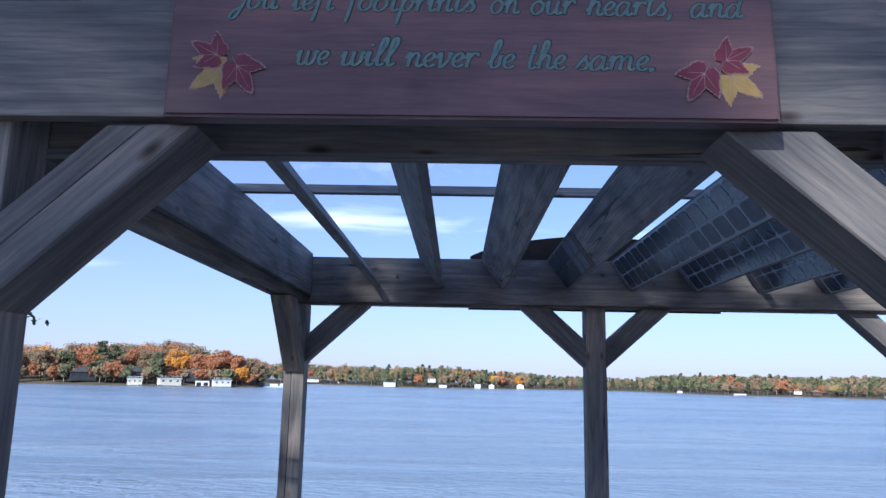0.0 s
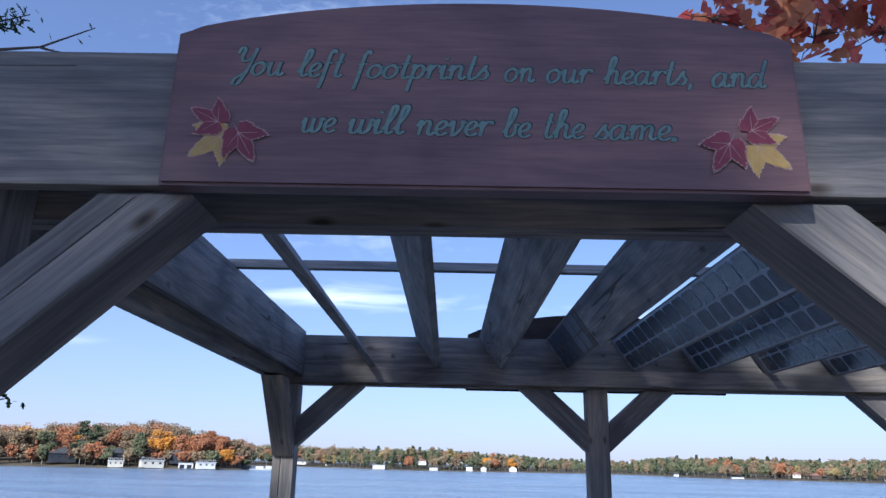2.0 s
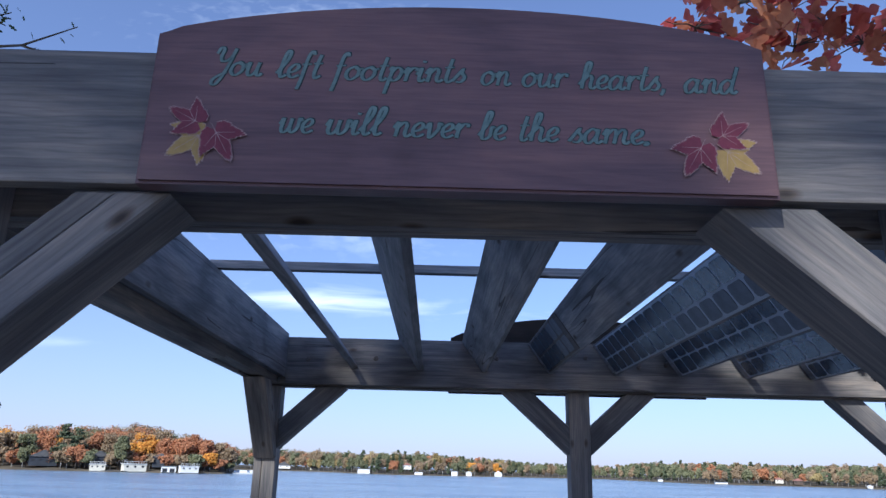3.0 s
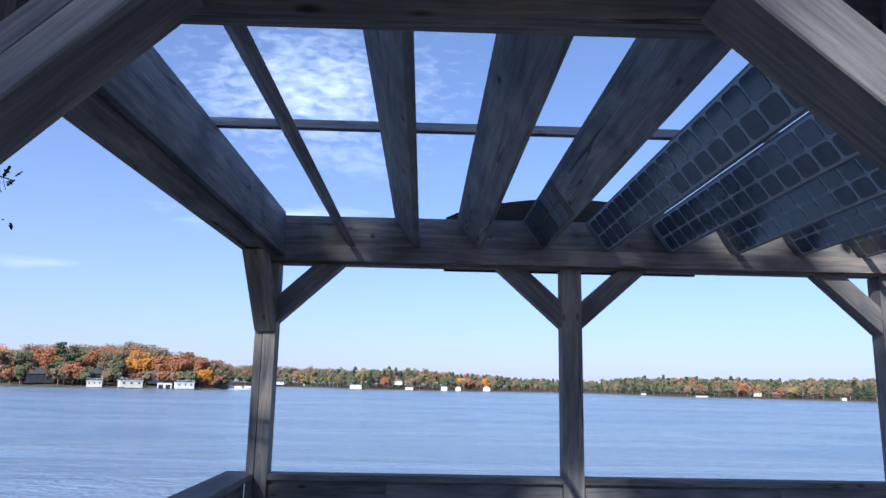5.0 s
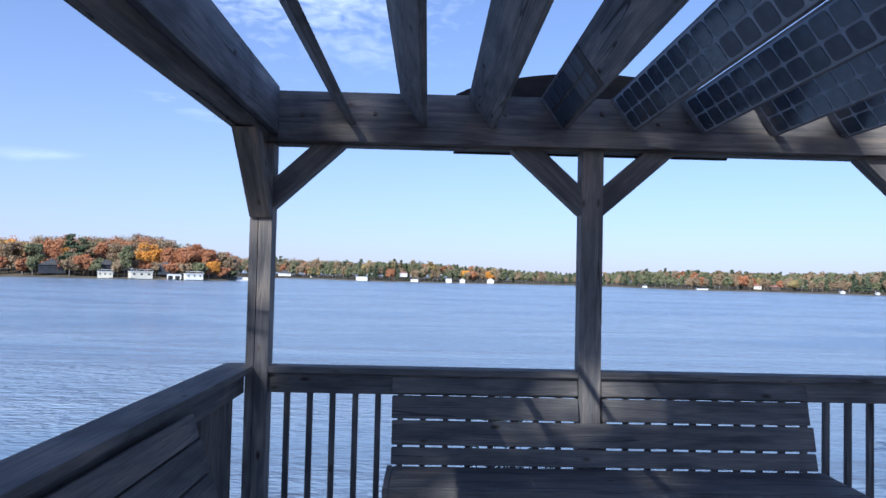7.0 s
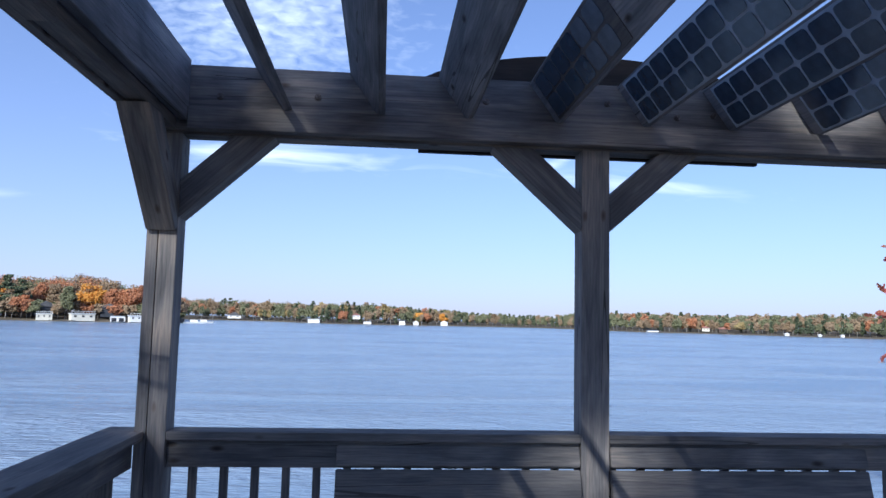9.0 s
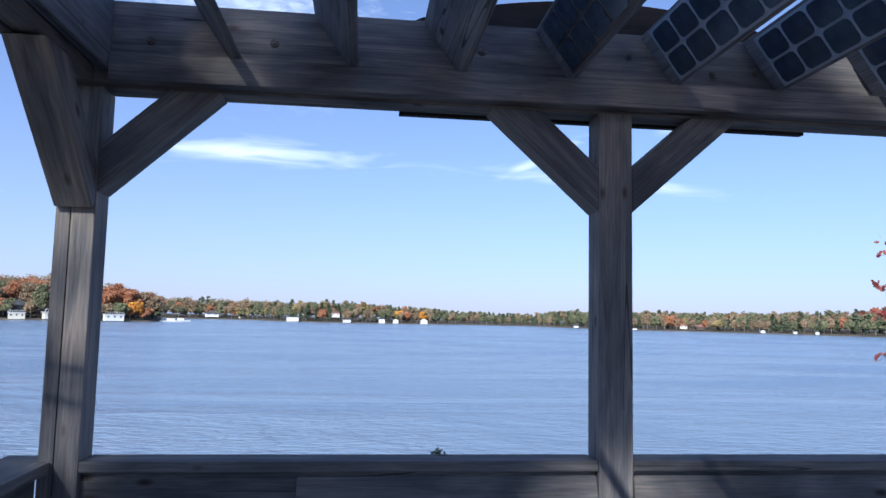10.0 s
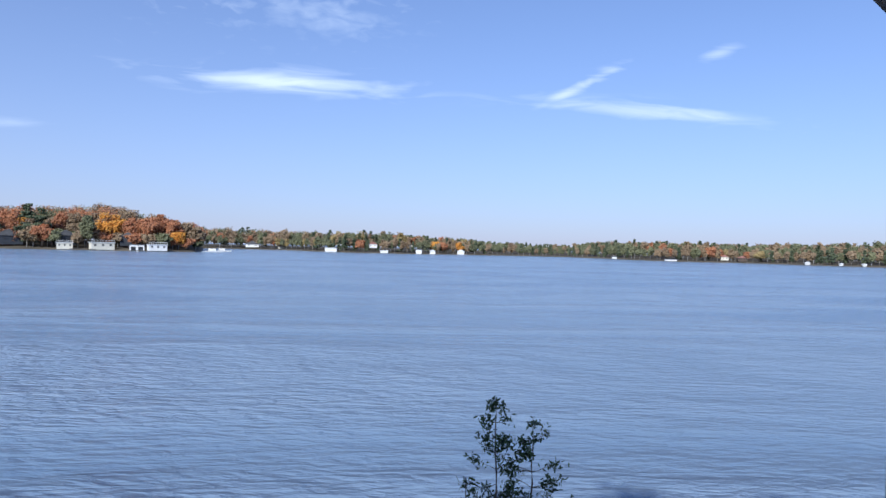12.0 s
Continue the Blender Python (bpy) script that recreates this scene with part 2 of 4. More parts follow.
WAVE = 0.42
TIMBER = wood("weathered_timber", (0.066, 0.065, 0.070), (0.168, 0.157, 0.152), (0.345, 0.295, 0.250))
PLANK = wood("weathered_plank", (0.050, 0.050, 0.055), (0.118, 0.111, 0.108), (0.235, 0.203, 0.175))
# TIMBER made paler and bluer: lens veil and bounced light put into the colour
VEILED_TIMBER = wood("veil_lightened_timber", (0.090, 0.096, 0.112), (0.225, 0.226, 0.240), (0.41, 0.39, 0.385))
# the unseen deck is kept pale to bounce light up under the beams
DECK_WOOD = wood("bounce_deck_plank", (0.15, 0.148, 0.15), (0.29, 0.28, 0.275), (0.42, 0.40, 0.38))
SIGN_WOOD = wood("stained_sign_wood", (0.104, 0.060, 0.069), (0.160, 0.091, 0.096), (0.220, 0.122, 0.118), rough=0.5, knots=False, bump=0.15)
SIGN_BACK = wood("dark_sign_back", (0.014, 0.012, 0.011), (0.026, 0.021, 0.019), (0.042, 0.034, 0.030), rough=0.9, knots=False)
LETTER_PAINT = mottled("green_letter_paint", (0.058, 0.105, 0.098), (0.21, 0.285, 0.255), 45, 0.55, 0.3, distance=0.001)
# dark colour that paints the shade inside the carved letters
LETTER_SHADE = mottled("painted_letter_shade", (0.02, 0.035, 0.035), (0.045, 0.07, 0.065), 60, 0.7, 0.1)
LEAF_RED = mottled("red_leaf_paint", (0.105, 0.016, 0.030), (0.21, 0.036, 0.058), 40, 0.5, 0.3, distance=0.001)
LEAF_YELLOW = mottled("yellow_leaf_paint", (0.30, 0.185, 0.05), (0.46, 0.31, 0.10), 40, 0.5, 0.3, distance=0.001)
VEIN_PAINT = mottled("pale_vein_paint", (0.36, 0.24, 0.21), (0.52, 0.38, 0.34), 50, 0.5, 0.0)
GRID_SHEET = mottled("grey_grid_sheet", (0.34, 0.38, 0.44), (0.48, 0.53, 0.60), 9, 0.45, 0.1)
GRID_CELL = mottled("dark_glossy_cell", (0.018, 0.034, 0.060), (0.046, 0.076, 0.118), 14, 0.22, 0.05, spec=0.9)
LIGHT_GREY_CELL = mottled("light_grey_cell", (0.07, 0.082, 0.108), (0.16, 0.18, 0.22), 11, 0.5, 0.1)
BOLT_STEEL = mottled("rusty_bolt_steel", (0.05, 0.04, 0.035), (0.20, 0.17, 0.15), 120, 0.5, 0.1, metal=0.7)
BARK = mottled("tree_bark", (0.045, 0.036, 0.030), (0.16, 0.135, 0.115), 7, 0.9, 0.8, distance=0.02)
PALE_BARK = mottled("pale_birch_bark", (0.28, 0.26, 0.23), (0.55, 0.52, 0.48), 3, 0.9, 0.3)
OAK_RED = foliage("red_oak_leaves", (0.33, 0.060, 0.055), (0.68, 0.21, 0.16), 0.6)
OAK_AMBER = foliage("amber_oak_leaves", (0.34, 0.10, 0.06), (0.60, 0.27, 0.14), 0.55)
CEDAR = foliage("cedar_sprays", (0.018, 0.034, 0.016), (0.065, 0.10, 0.035), 0.15)
WATER = lake_water()
# soil paled as well, for fill light from below
SOIL = mottled("leaf_littered_soil", (0.15, 0.135, 0.11), (0.32, 0.28, 0.22), 2.5, 0.95, 0.6, distance=0.03)
SHORE_SOIL = mottled("wooded_shore_ground", (0.055, 0.046, 0.032), (0.13, 0.105, 0.068), 0.08, 0.95, 0.3)
FAR_TONES = [
    ("rust", foliage("far_rust_leaves", (0.31, 0.140, 0.075), (0.52, 0.24, 0.115), 0.2, 0.07, 0.3)),
    ("orange", foliage("far_orange_leaves", (0.48, 0.21, 0.04), (0.80, 0.40, 0.07), 0.2, 0.07, 0.3)),
    ("brown", foliage("far_brown_leaves", (0.235, 0.172, 0.108), (0.375, 0.272, 0.160), 0.2, 0.07, 0.3)),
    ("gold", foliage("far_gold_leaves", (0.28, 0.21, 0.09), (0.46, 0.36, 0.16), 0.2, 0.07, 0.3)),
    ("green", foliage("far_green_leaves", (0.130, 0.138, 0.075), (0.245, 0.245, 0.130), 0.2, 0.07, 0.3)),
    ("pine", foliage("far_pine_needles", (0.062, 0.080, 0.046), (0.135, 0.155, 0.085), 0.1, 0.07, 0.3)),
]
TONE = dict(FAR_TONES)
WHITE_SIDING = mottled("white_painted_siding", (0.66, 0.64, 0.60), (0.82, 0.80, 0.76), 0.6, 0.6, 0.1)
CREAM_SIDING = mottled("cream_painted_siding", (0.60, 0.55, 0.44), (0.76, 0.71, 0.58), 0.6, 0.6, 0.1)
BROWN_SIDING = mottled("brown_stained_siding", (0.06, 0.043, 0.033), (0.12, 0.086, 0.064), 0.6, 0.7, 0.1)
# slate grey with the shade of the trees darkened into it
SHADED_SLATE = mottled("shaded_slate_siding", (0.018, 0.022, 0.03), (0.04, 0.046, 0.058), 0.6, 0.7, 0.1)
# dark colour for flat panels that paint the shade within slips and windows
OPENING_SHADE = mottled("painted_opening_shade", (0.012, 0.013, 0.016), (0.035, 0.035, 0.04), 1, 0.5, 0.0)
ROOFING = mottled("grey_shingle_roofing", (0.05, 0.05, 0.053), (0.12, 0.118, 0.12), 0.8, 0.85, 0.2)
RED_ROOF = mottled("reddish_shingle_roofing", (0.20, 0.09, 0.07), (0.36, 0.19, 0.15), 0.8, 0.85, 0.2)


# ---- builders ----
def world_of(ob):
    return (world_of(ob.parent) @ ob.matrix_basis) if ob.parent else ob.matrix_basis.copy()


def thing(name, at, label, category, group="", kind=""):
    ob = new(name)
    ob.matrix_basis = Matrix.Translation(at)
    ob.empty_display_size = 0.1
    return tagged(ob, label, category, group, kind)


def put(name, mesh, m, parent=None, label=""):
    """An object on that mesh, at the pose m in the world."""
    ob = new(name, mesh)
    if parent:
        ob.parent = parent
        ob.matrix_basis = world_of(parent).inverted() @ m
    else:
        ob.matrix_basis = m
    return tagged(ob, label)


def mesh_of(name, bm, material, smooth=False):
    me = bpy.data.meshes.new(name)
    bm.normal_update()
    bm.to_mesh(me)
    bm.free()
    me.materials.append(material)
    if smooth:
        me.polygons.foreach_set("use_smooth", [True] * len(me.polygons))
    return me


def part(name, bm, material, parent, label="", m=None, smooth=False):
    return put(name, mesh_of(name, bm, material, smooth), m or world_of(parent), parent, label)


BOARDS = {}


def board_mesh(lx, ly, lz, material, bevel=0.004):
    key = (round(lx, 3), round(ly, 3), round(lz, 3), material.name, bevel)
    if key not in BOARDS:
        bm = bmesh.new()
        bmesh.ops.create_cube(bm, size=1, matrix=Matrix.Diagonal((lx, ly, lz, 1)))
        bmesh.ops.bevel(bm, geom=bm.edges[:], offset=min(bevel, lx / 4, ly / 4, lz / 4), segments=2, affect="EDGES", profile=0.6)
        BOARDS[key] = mesh_of("board", bm, material)
    return BOARDS[key]


def board(name, x, y, z, material, parent=None, label="", bevel=0.004):
    """A board that fills the ranges x, y, z; its own x axis runs along its length."""
    size = [x[1] - x[0], y[1] - y[0], z[1] - z[0]]
    mid = Vector(((x[0] + x[1]) / 2, (y[0] + y[1]) / 2, (z[0] + z[1]) / 2))
    k = size.index(max(size))
    turn = (Matrix.Identity(4), Matrix.Rotation(radians(90), 4, "Z"), Matrix.Rotation(radians(-90), 4, "Y"))[k]
    dims = (size, (size[1], size[0], size[2]), (size[2], size[1], size[0]))[k]
    return put(name, board_mesh(*dims, material, bevel), Matrix.Translation(mid) @ turn, parent, label)


def strut(name, a, b, width, thick, side, material, parent=None, label="", cut_a=None, cut_b=None):
    """A timber from a to b (its centre line); side is the way across its thickness. Its ends may be cut by planes (point, normal)."""
    a, b, side = Vector(a), Vector(b), Vector(side).normalized()
    ax = (b - a).normalized()
    up = side.cross(ax).normalized()
    m = Matrix((ax, side, up)).transposed().to_4x4()
    m.translation = (a + b) / 2
    bm = bmesh.new()
    bmesh.ops.create_cube(bm, size=1, matrix=Matrix.Diagonal(((b - a).length + 2 * width, thick, width, 1)))
    inv = m.inverted()
    for cut in (cut_a, cut_b):
        if cut:
            geom = bm.verts[:] + bm.edges[:] + bm.faces[:]
            r = bmesh.ops.bisect_plane(bm, geom=geom, plane_co=inv @ Vector(cut[0]), plane_no=inv.to_3x3() @ Vector(cut[1]), clear_outer=True)
            bmesh.ops.holes_fill(bm, edges=[e for e in r["geom_cut"] if isinstance(e, bmesh.types.BMEdge)])
    bmesh.ops.bevel(bm, geom=bm.edges[:], offset=0.004, segments=1, affect="EDGES")
    return part(name, bm, material, parent, label, m)


def tube_mesh(name, lines, material, sides=7):
    """Tapered round limbs: each line is a list of (point, radius)."""
    verts, faces = [], []
    for line in lines:
        base, n = len(verts), len(line)
        for i, (p, r) in enumerate(line):
            p = Vector(p)
            d = (Vector(line[min(i + 1, n - 1)][0]) - Vector(line[max(i - 1, 0)][0])).normalized()
            q = d.to_track_quat("Z", "Y")
            for k in range(sides):
                w = 2 * math.pi * k / sides
                verts.append(p + q @ Vector((math.cos(w) * r, math.sin(w) * r, 0)))
        for i in range(n - 1):
            for k in range(sides):
                k2 = (k + 1) % sides
                faces.append((base + i * sides + k, base + i * sides + k2, base + (i + 1) * sides + k2, base + (i + 1) * sides + k))
        faces.append(tuple(base + k for k in reversed(range(sides))))
        faces.append(tuple(base + (n - 1) * sides + k for k in range(sides)))
    me = bpy.data.meshes.new(name)
    me.from_pydata(verts, [], faces)
    me.materials.append(material)
    me.polygons.foreach_set("use_smooth", [True] * len(me.polygons))
    return me


def leaf_cloud(name, outline, points, sizes, rng, material, facing=None, fold=0.0):
    """One mesh of many leaves of one outline, each turned its own way."""
    out = np.array(outline, float)
    n, k = len(points), len(out)
    shape = np.column_stack([out, fold * np.abs(out[:, 0])])
    q = rng.normal(size=(n, 4))
    if facing is not None:   # the leaves' faces look along these ways, roughly
        f = facing / np.linalg.norm(facing, axis=1)[:, None] + rng.normal(size=(n, 3)) * 0.3
        f /= np.linalg.norm(f, axis=1)[:, None]
        q = np.column_stack([1 + f[:, 2], -f[:, 1], f[:, 0], np.zeros(n)]) + 1e-6
    q /= np.linalg.norm(q, axis=1)[:, None]
    w, x, y, z = q.T
    R = np.stack([1 - 2 * (y * y + z * z), 2 * (x * y - z * w), 2 * (x * z + y * w),
                  2 * (x * y + z * w), 1 - 2 * (x * x + z * z), 2 * (y * z - x * w),
                  2 * (x * z - y * w), 2 * (y * z + x * w), 1 - 2 * (x * x + y * y)], -1).reshape(n, 3, 3)
    v = np.einsum("nij,kj->nki", R, shape) * np.asarray(sizes)[:, None, None] + np.asarray(points)[:, None, :]
    me = bpy.data.meshes.new(name)
    me.from_pydata(v.reshape(-1, 3).tolist(), [], (np.arange(n * k).reshape(n, k)).tolist())
    me.materials.append(material)
    return me


def lobed_leaf(lobes, depth, length=1.0, width=0.8, steps=4):
    """The outline of a lobed, pointed leaf from its stalk at 0, 0 up to its tip."""
    half = []
    for i in range(lobes * steps + 1):
        s = i / (lobes * steps)
        body = math.sin(math.pi * min(1, 0.06 + 0.94 * s)) ** 0.7 * width / 2
        tooth = 1 - depth * (0.5 + 0.5 * math.cos(2 * math.pi * lobes * s))
        half.append((body * tooth, s * length))
    return half + [(-x, y) for x, y in reversed(half[1:-1])]


OAK_LEAF = lobed_leaf(3, 0.62, steps=3)
SPRAY = [(0, 0), (0.16, 0.18), (0.10, 0.36), (0.26, 0.52), (0.10, 0.62), (0.12, 0.85), (0, 1), (-0.12, 0.82), (-0.10, 0.60), (-0.26, 0.48), (-0.1, 0.34), (-0.16, 0.16)]
CLUMP = [(0.46, 0.08), (0.10, 0.56), (-0.50, 0.16), (-0.06, -0.52)]

# ---- the lake, the land ----
WATER_Z = -3.2
bm = bmesh.new()
bmesh.ops.create_grid(bm, x_segments=8, y_segments=8, size=3800)
lake = put("water", mesh_of("water", bm, WATER), Matrix.Translation((0, 2500, WATER_Z)))
tagged(lake, "wide rippled blue lake under a clear sky", "water", kind="structure")


def bank_height(x, y):
    slope = -0.22 - 0.34 * max(0.0, y - 0.3) - (0.02 * max(0.0, -y - 6))
    return max(slope, -6.0) + 0.10 * noise.noise((x * 0.4, y * 0.4, 0)) - 0.05


bm = bmesh.new()
bmesh.ops.create_grid(bm, x_segments=80, y_segments=60, size=1)
for v in bm.verts:
    v.co.x, v.co.y = v.co.x * 45, v.co.y * 30 - 15
    v.co.z = bank_height(v.co.x, v.co.y)
ground = put("ground", mesh_of("ground", bm, SOIL, True), Matrix.Identity(4))
tagged(ground, "leaf-littered bank that falls away to the lake", "ground", kind="structure")

EYE = Vector((-1.0, -1.2, 0))


def out_at(az, d, z=0.0):
    a = radians(az)
    return Vector((EYE.x + d * math.sin(a), EYE.y + d * math.cos(a), z))


def between(x, xs, ys):
    return float(np.interp(x, xs, ys))


# the far shore: bearing, distance of the water's edge, height of the treetops above the water
HEAD_AZ = [-40, -31, -26, -22, -18, -15.6, -14.9]
HEAD_D = [330, 372, 352, 350, 343, 352, 372]
HEAD_TOP = [23, 22, 23, 24.5, 19.5, 16.5, 13.0]
FAR_AZ = [-18, -11.7, -8, -5.2, 0, 4, 8.6, 13, 17, 21, 26, 31, 36, 48]
FAR_D = [560, 575, 540, 475, 462, 480, 500, 505, 440, 400, 415, 392, 385, 330]
FAR_TOP = [17, 17.5, 16.3, 15.2, 15.0, 12.6, 9.8, 9.0, 12.0, 11.8, 11.2, 11.6, 13.0, 14]


def shore_land(name, azs, ds, deep, rise, label):
    bm = bmesh.new()
    rows = []
    n = 140
    for i in range(n + 1):
        az = azs[0] + (azs[-1] - azs[0]) * i / n
        d = between(az, azs, ds) + 3 * noise.noise((az * 0.9, 0, 3))
        rows.append([bm.verts.new(out_at(az, d + dd, WATER_Z + h)) for dd, h in
                     ((-3, -0.6), (0, 0.35), (4, 0.7), (14, rise * 0.3), (40, rise * 0.8), (deep, rise), (deep + 10, -1))])
    for a, b in zip(rows, rows[1:]):
        for j in range(len(a) - 1):
            bm.faces.new((a[j], a[j + 1], b[j + 1], b[j]))
    ob = put(name, mesh_of(name, bm, SHORE_SOIL, True), Matrix.Identity(4))
    return tagged(ob, label, "shore", kind="structure")


shore_land("ground_headland", HEAD_AZ, HEAD_D, 150, 4.5, "low wooded headland across the water")
shore_land("ground_far_shore", FAR_AZ, FAR_D, 260, 3.0, "long wooded shore on the far side of the lake")

# ---- the pergola ----
pergola = thing("pergola", (0, 0, 0), "weathered grey-brown timber pergola on a lakeside deck", "pergola")
POST = 0.14
BEAM_Z = (2.347, 2.665)
RAFTER_Z = (2.458, 2.709)
LX = -2.08                       # the corner post
NEAR_L, NEAR_R = -1.96, 0.05     # the posts of the entrance
for x0, x1 in ((LX - 0.07, LX - 0.0175), (LX - 0.0145, LX + 0.07)):   # the corner post is two plies
    board("post", (x0, x1), (0.0, POST), (-0.2, 2.333), TIMBER, pergola, bevel=0.005)
for x in (0.0, 2.23):
    board("post", (x - 0.07, x + 0.07), (0.0, POST), (-0.2, 2.333), TIMBER, pergola, bevel=0.006)
for x in (NEAR_L, NEAR_R):
    board("post", (x - 0.07, x + 0.07), (-3.60, -3.46), (-0.2, 2.60), TIMBER, pergola, bevel=0.006)

# the lake-side beam: two plies, a bearing strip for the rafters
FX = (-2.16, 2.45)
board("beam", FX, (-0.02, 0.022), BEAM_Z, TIMBER, pergola)
board("beam", FX, (0.10, 0.141), (BEAM_Z[0] - 0.012, BEAM_Z[1]), TIMBER, pergola)
board("beam", (FX[0] + 0.04, FX[1]), (0.022, 0.10), (2.335, 2.375), TIMBER, pergola)
board("bearing_strip", (-1.978, 2.40), (-0.060, -0.022), (2.345, 2.452), TIMBER, pergola)
# the entrance beam
NX = (-2.35, 2.45)
board("beam", NX, (-3.64, -3.602), (2.335, 2.622), TIMBER, pergola)
board("beam", NX, (-3.458, -3.42), (2.325, 2.622), TIMBER, pergola)
board("bearing_strip", (-1.97, 2.40), (-3.418, -3.375), (2.325, 2.448), TIMBER, pergola)
# the side beam
board("beam", (-2.022, -1.982), (-3.41, -0.024), (2.390, 2.685), VEILED_TIMBER, pergola)
board("beam", (-2.16, -2.122), (-3.60, -0.03), (2.338, 2.672), TIMBER, pergola)
board("beam", (-2.118, -2.030), (-3.41, -1.30), (2.330, 2.398), TIMBER, pergola)
board("beam", (-2.118, -2.034), (-1.296, -0.03), (2.348, 2.398), TIMBER, pergola)


def knee(post_face, top_x, y0, y1, zf, zt, width=0.135):
    """A knee brace in the plane of a beam, from a post's face up to the beam's underside; its lower edge runs from face to top_x."""
    s = 1 if top_x > post_face else -1
    d = Vector((top_x - post_face, 0, zt - zf)).normalized()
    n = Vector((-s * abs(d.z), 0, abs(d.x)))
    a, b = Vector((post_face, 0, zf)), Vector((top_x, 0, zt))
    ym = (y0 + y1) / 2
    a, b = a + n * width / 2, b + n * width / 2
    a.y = b.y = ym
    strut("brace", a, b, width, y1 - y0, (0, 1, 0), TIMBER, pergola,
          cut_a=((post_face, ym, 0), (-s, 0, 0)), cut_b=((0, ym, zt), (0, 0, 1)))


FZ, TZ = 1.926, 2.333
knee(LX + 0.07, -1.572, 0.002, 0.138, FZ, TZ)
knee(-0.07, -0.518, 0.002, 0.138, FZ, TZ)
knee(0.07, 0.53, 0.002, 0.138, FZ, TZ)
knee(2.16, 1.725, 0.002, 0.138, FZ, TZ)
knee(NEAR_L + 0.054, -1.490, -3.630, -3.462, 1.930, 2.324, 0.071)
knee(NEAR_L + 0.054, -1.490 - 0.074 * 1.37, -3.627, -3.462, 1.930 + 0.074 * 1.36, 2.324, 0.056)
knee(NEAR_R - 0.07, -0.428, -3.630, -3.462, 1.965, 2.324, 0.120)
# the knee brace of the corner post under the side beam
strut("brace", (LX, -0.07, 2.005), (LX, -0.39, 2.325), 0.135, 0.136, (1, 0, 0), TIMBER, pergola,
      cut_a=((LX, 0.0, 0), (0, 1, 0)), cut_b=((LX, 0, 2.336), (0, 0, 1)))


# rafters; those past the middle carry a sheet with two rows of dark cells
def rounded_cell(wide, long, thick, r, material):
    bm = bmesh.new()
    ring = []
    for cx, cy, a0 in ((1, 1, 0), (-1, 1, 90), (-1, -1, 180), (1, -1, 270)):
        for k in range(3):
            a = radians(a0 + 45 * k)
            ring.append((cx * (wide / 2 - r) + r * math.cos(a), cy * (long / 2 - r) + r * math.sin(a)))
    top = [bm.verts.new((x, y, thick)) for x, y in ring]
    low = [bm.verts.new((x, y, 0)) for x, y in ring]
    bm.faces.new(top)
    for i in range(len(ring)):
        j = (i + 1) % len(ring)
        bm.faces.new((low[i], low[j], top[j], top[i]))
    return mesh_of("cell", bm, material)


CELL = rounded_cell(0.100, 0.140, 0.003, 0.020, GRID_CELL)
PALE_CELL = rounded_cell(0.097, 0.136, 0.002, 0.022, LIGHT_GREY_CELL)
RAFTERS = [-1.515, -1.068, -0.635, -0.185, 0.26, 0.705, 1.155, 1.605, 2.05]
TO_LEFT = Matrix.Rotation(radians(-90), 4, "Y")
LEAN = radians(-35)   # the rafters lean over, their upper edges towards the open side
for i, x in enumerate(RAFTERS):
    lift = 0.003 * ((i * 7) % 3)
    rafter = board("rafter", (x - 0.019, x + 0.019), (-3.419, -0.022), (RAFTER_Z[0], RAFTER_Z[1] + lift), VEILED_TIMBER, pergola)
    if i >= 3:
        y0 = -1.12 if i == 3 else -3.30
        board("cell_sheet", (x - 0.023, x - 0.0195), (y0, -0.10), (2.470, 2.703), PLANK if i == 3 else GRID_SHEET, rafter, "grey sheet with dark square cells", bevel=0.001)
        y = -0.19
        while y > y0 + 0.07:
            for z in (2.531, 2.642):
                # lighter cells away from the lake, on the lower row past the fourth rafter
                is_pale = y < -0.80 if i == 3 else (z < 2.6 and y < -1.35 - 0.12 * (i % 3))
                put("cell", PALE_CELL if is_pale else CELL, Matrix.Translation((x - 0.0235, y, z)) @ TO_LEFT, rafter)
            y -= 0.157
    pivot = Vector((x, 0, RAFTER_Z[0]))
    rafter.matrix_basis = Matrix.Translation(pivot) @ Matrix.Rotation(LEAN, 4, "Y") @ Matrix.Translation(-pivot) @ rafter.matrix_basis
board("batten", (-2.02, 2.3), (-1.745, -1.70), (2.68, 2.72), VEILED_TIMBER, pergola)

# bolt heads with dark washers on the lake-side beam
bm = bmesh.new()
bmesh.ops.create_cone(bm, cap_ends=True, segments=14, radius1=0.017, radius2=0.015, depth=0.006)
bmesh.ops.create_cone(bm, cap_ends=True, segments=6, radius1=0.010, radius2=0.009, depth=0.014, matrix=Matrix.Translation((0, 0, 0.006)))
BOLT = mesh_of("bolt", bm, BOLT_STEEL)
for i, x in enumerate((-1.84, -1.38, -0.56, 0.05, 0.41, 0.60)):
    put("bolt", BOLT, pose(x, -0.024, 2.515 + 0.018 * ((i * 5) % 4), 90, 0, 0), pergola)


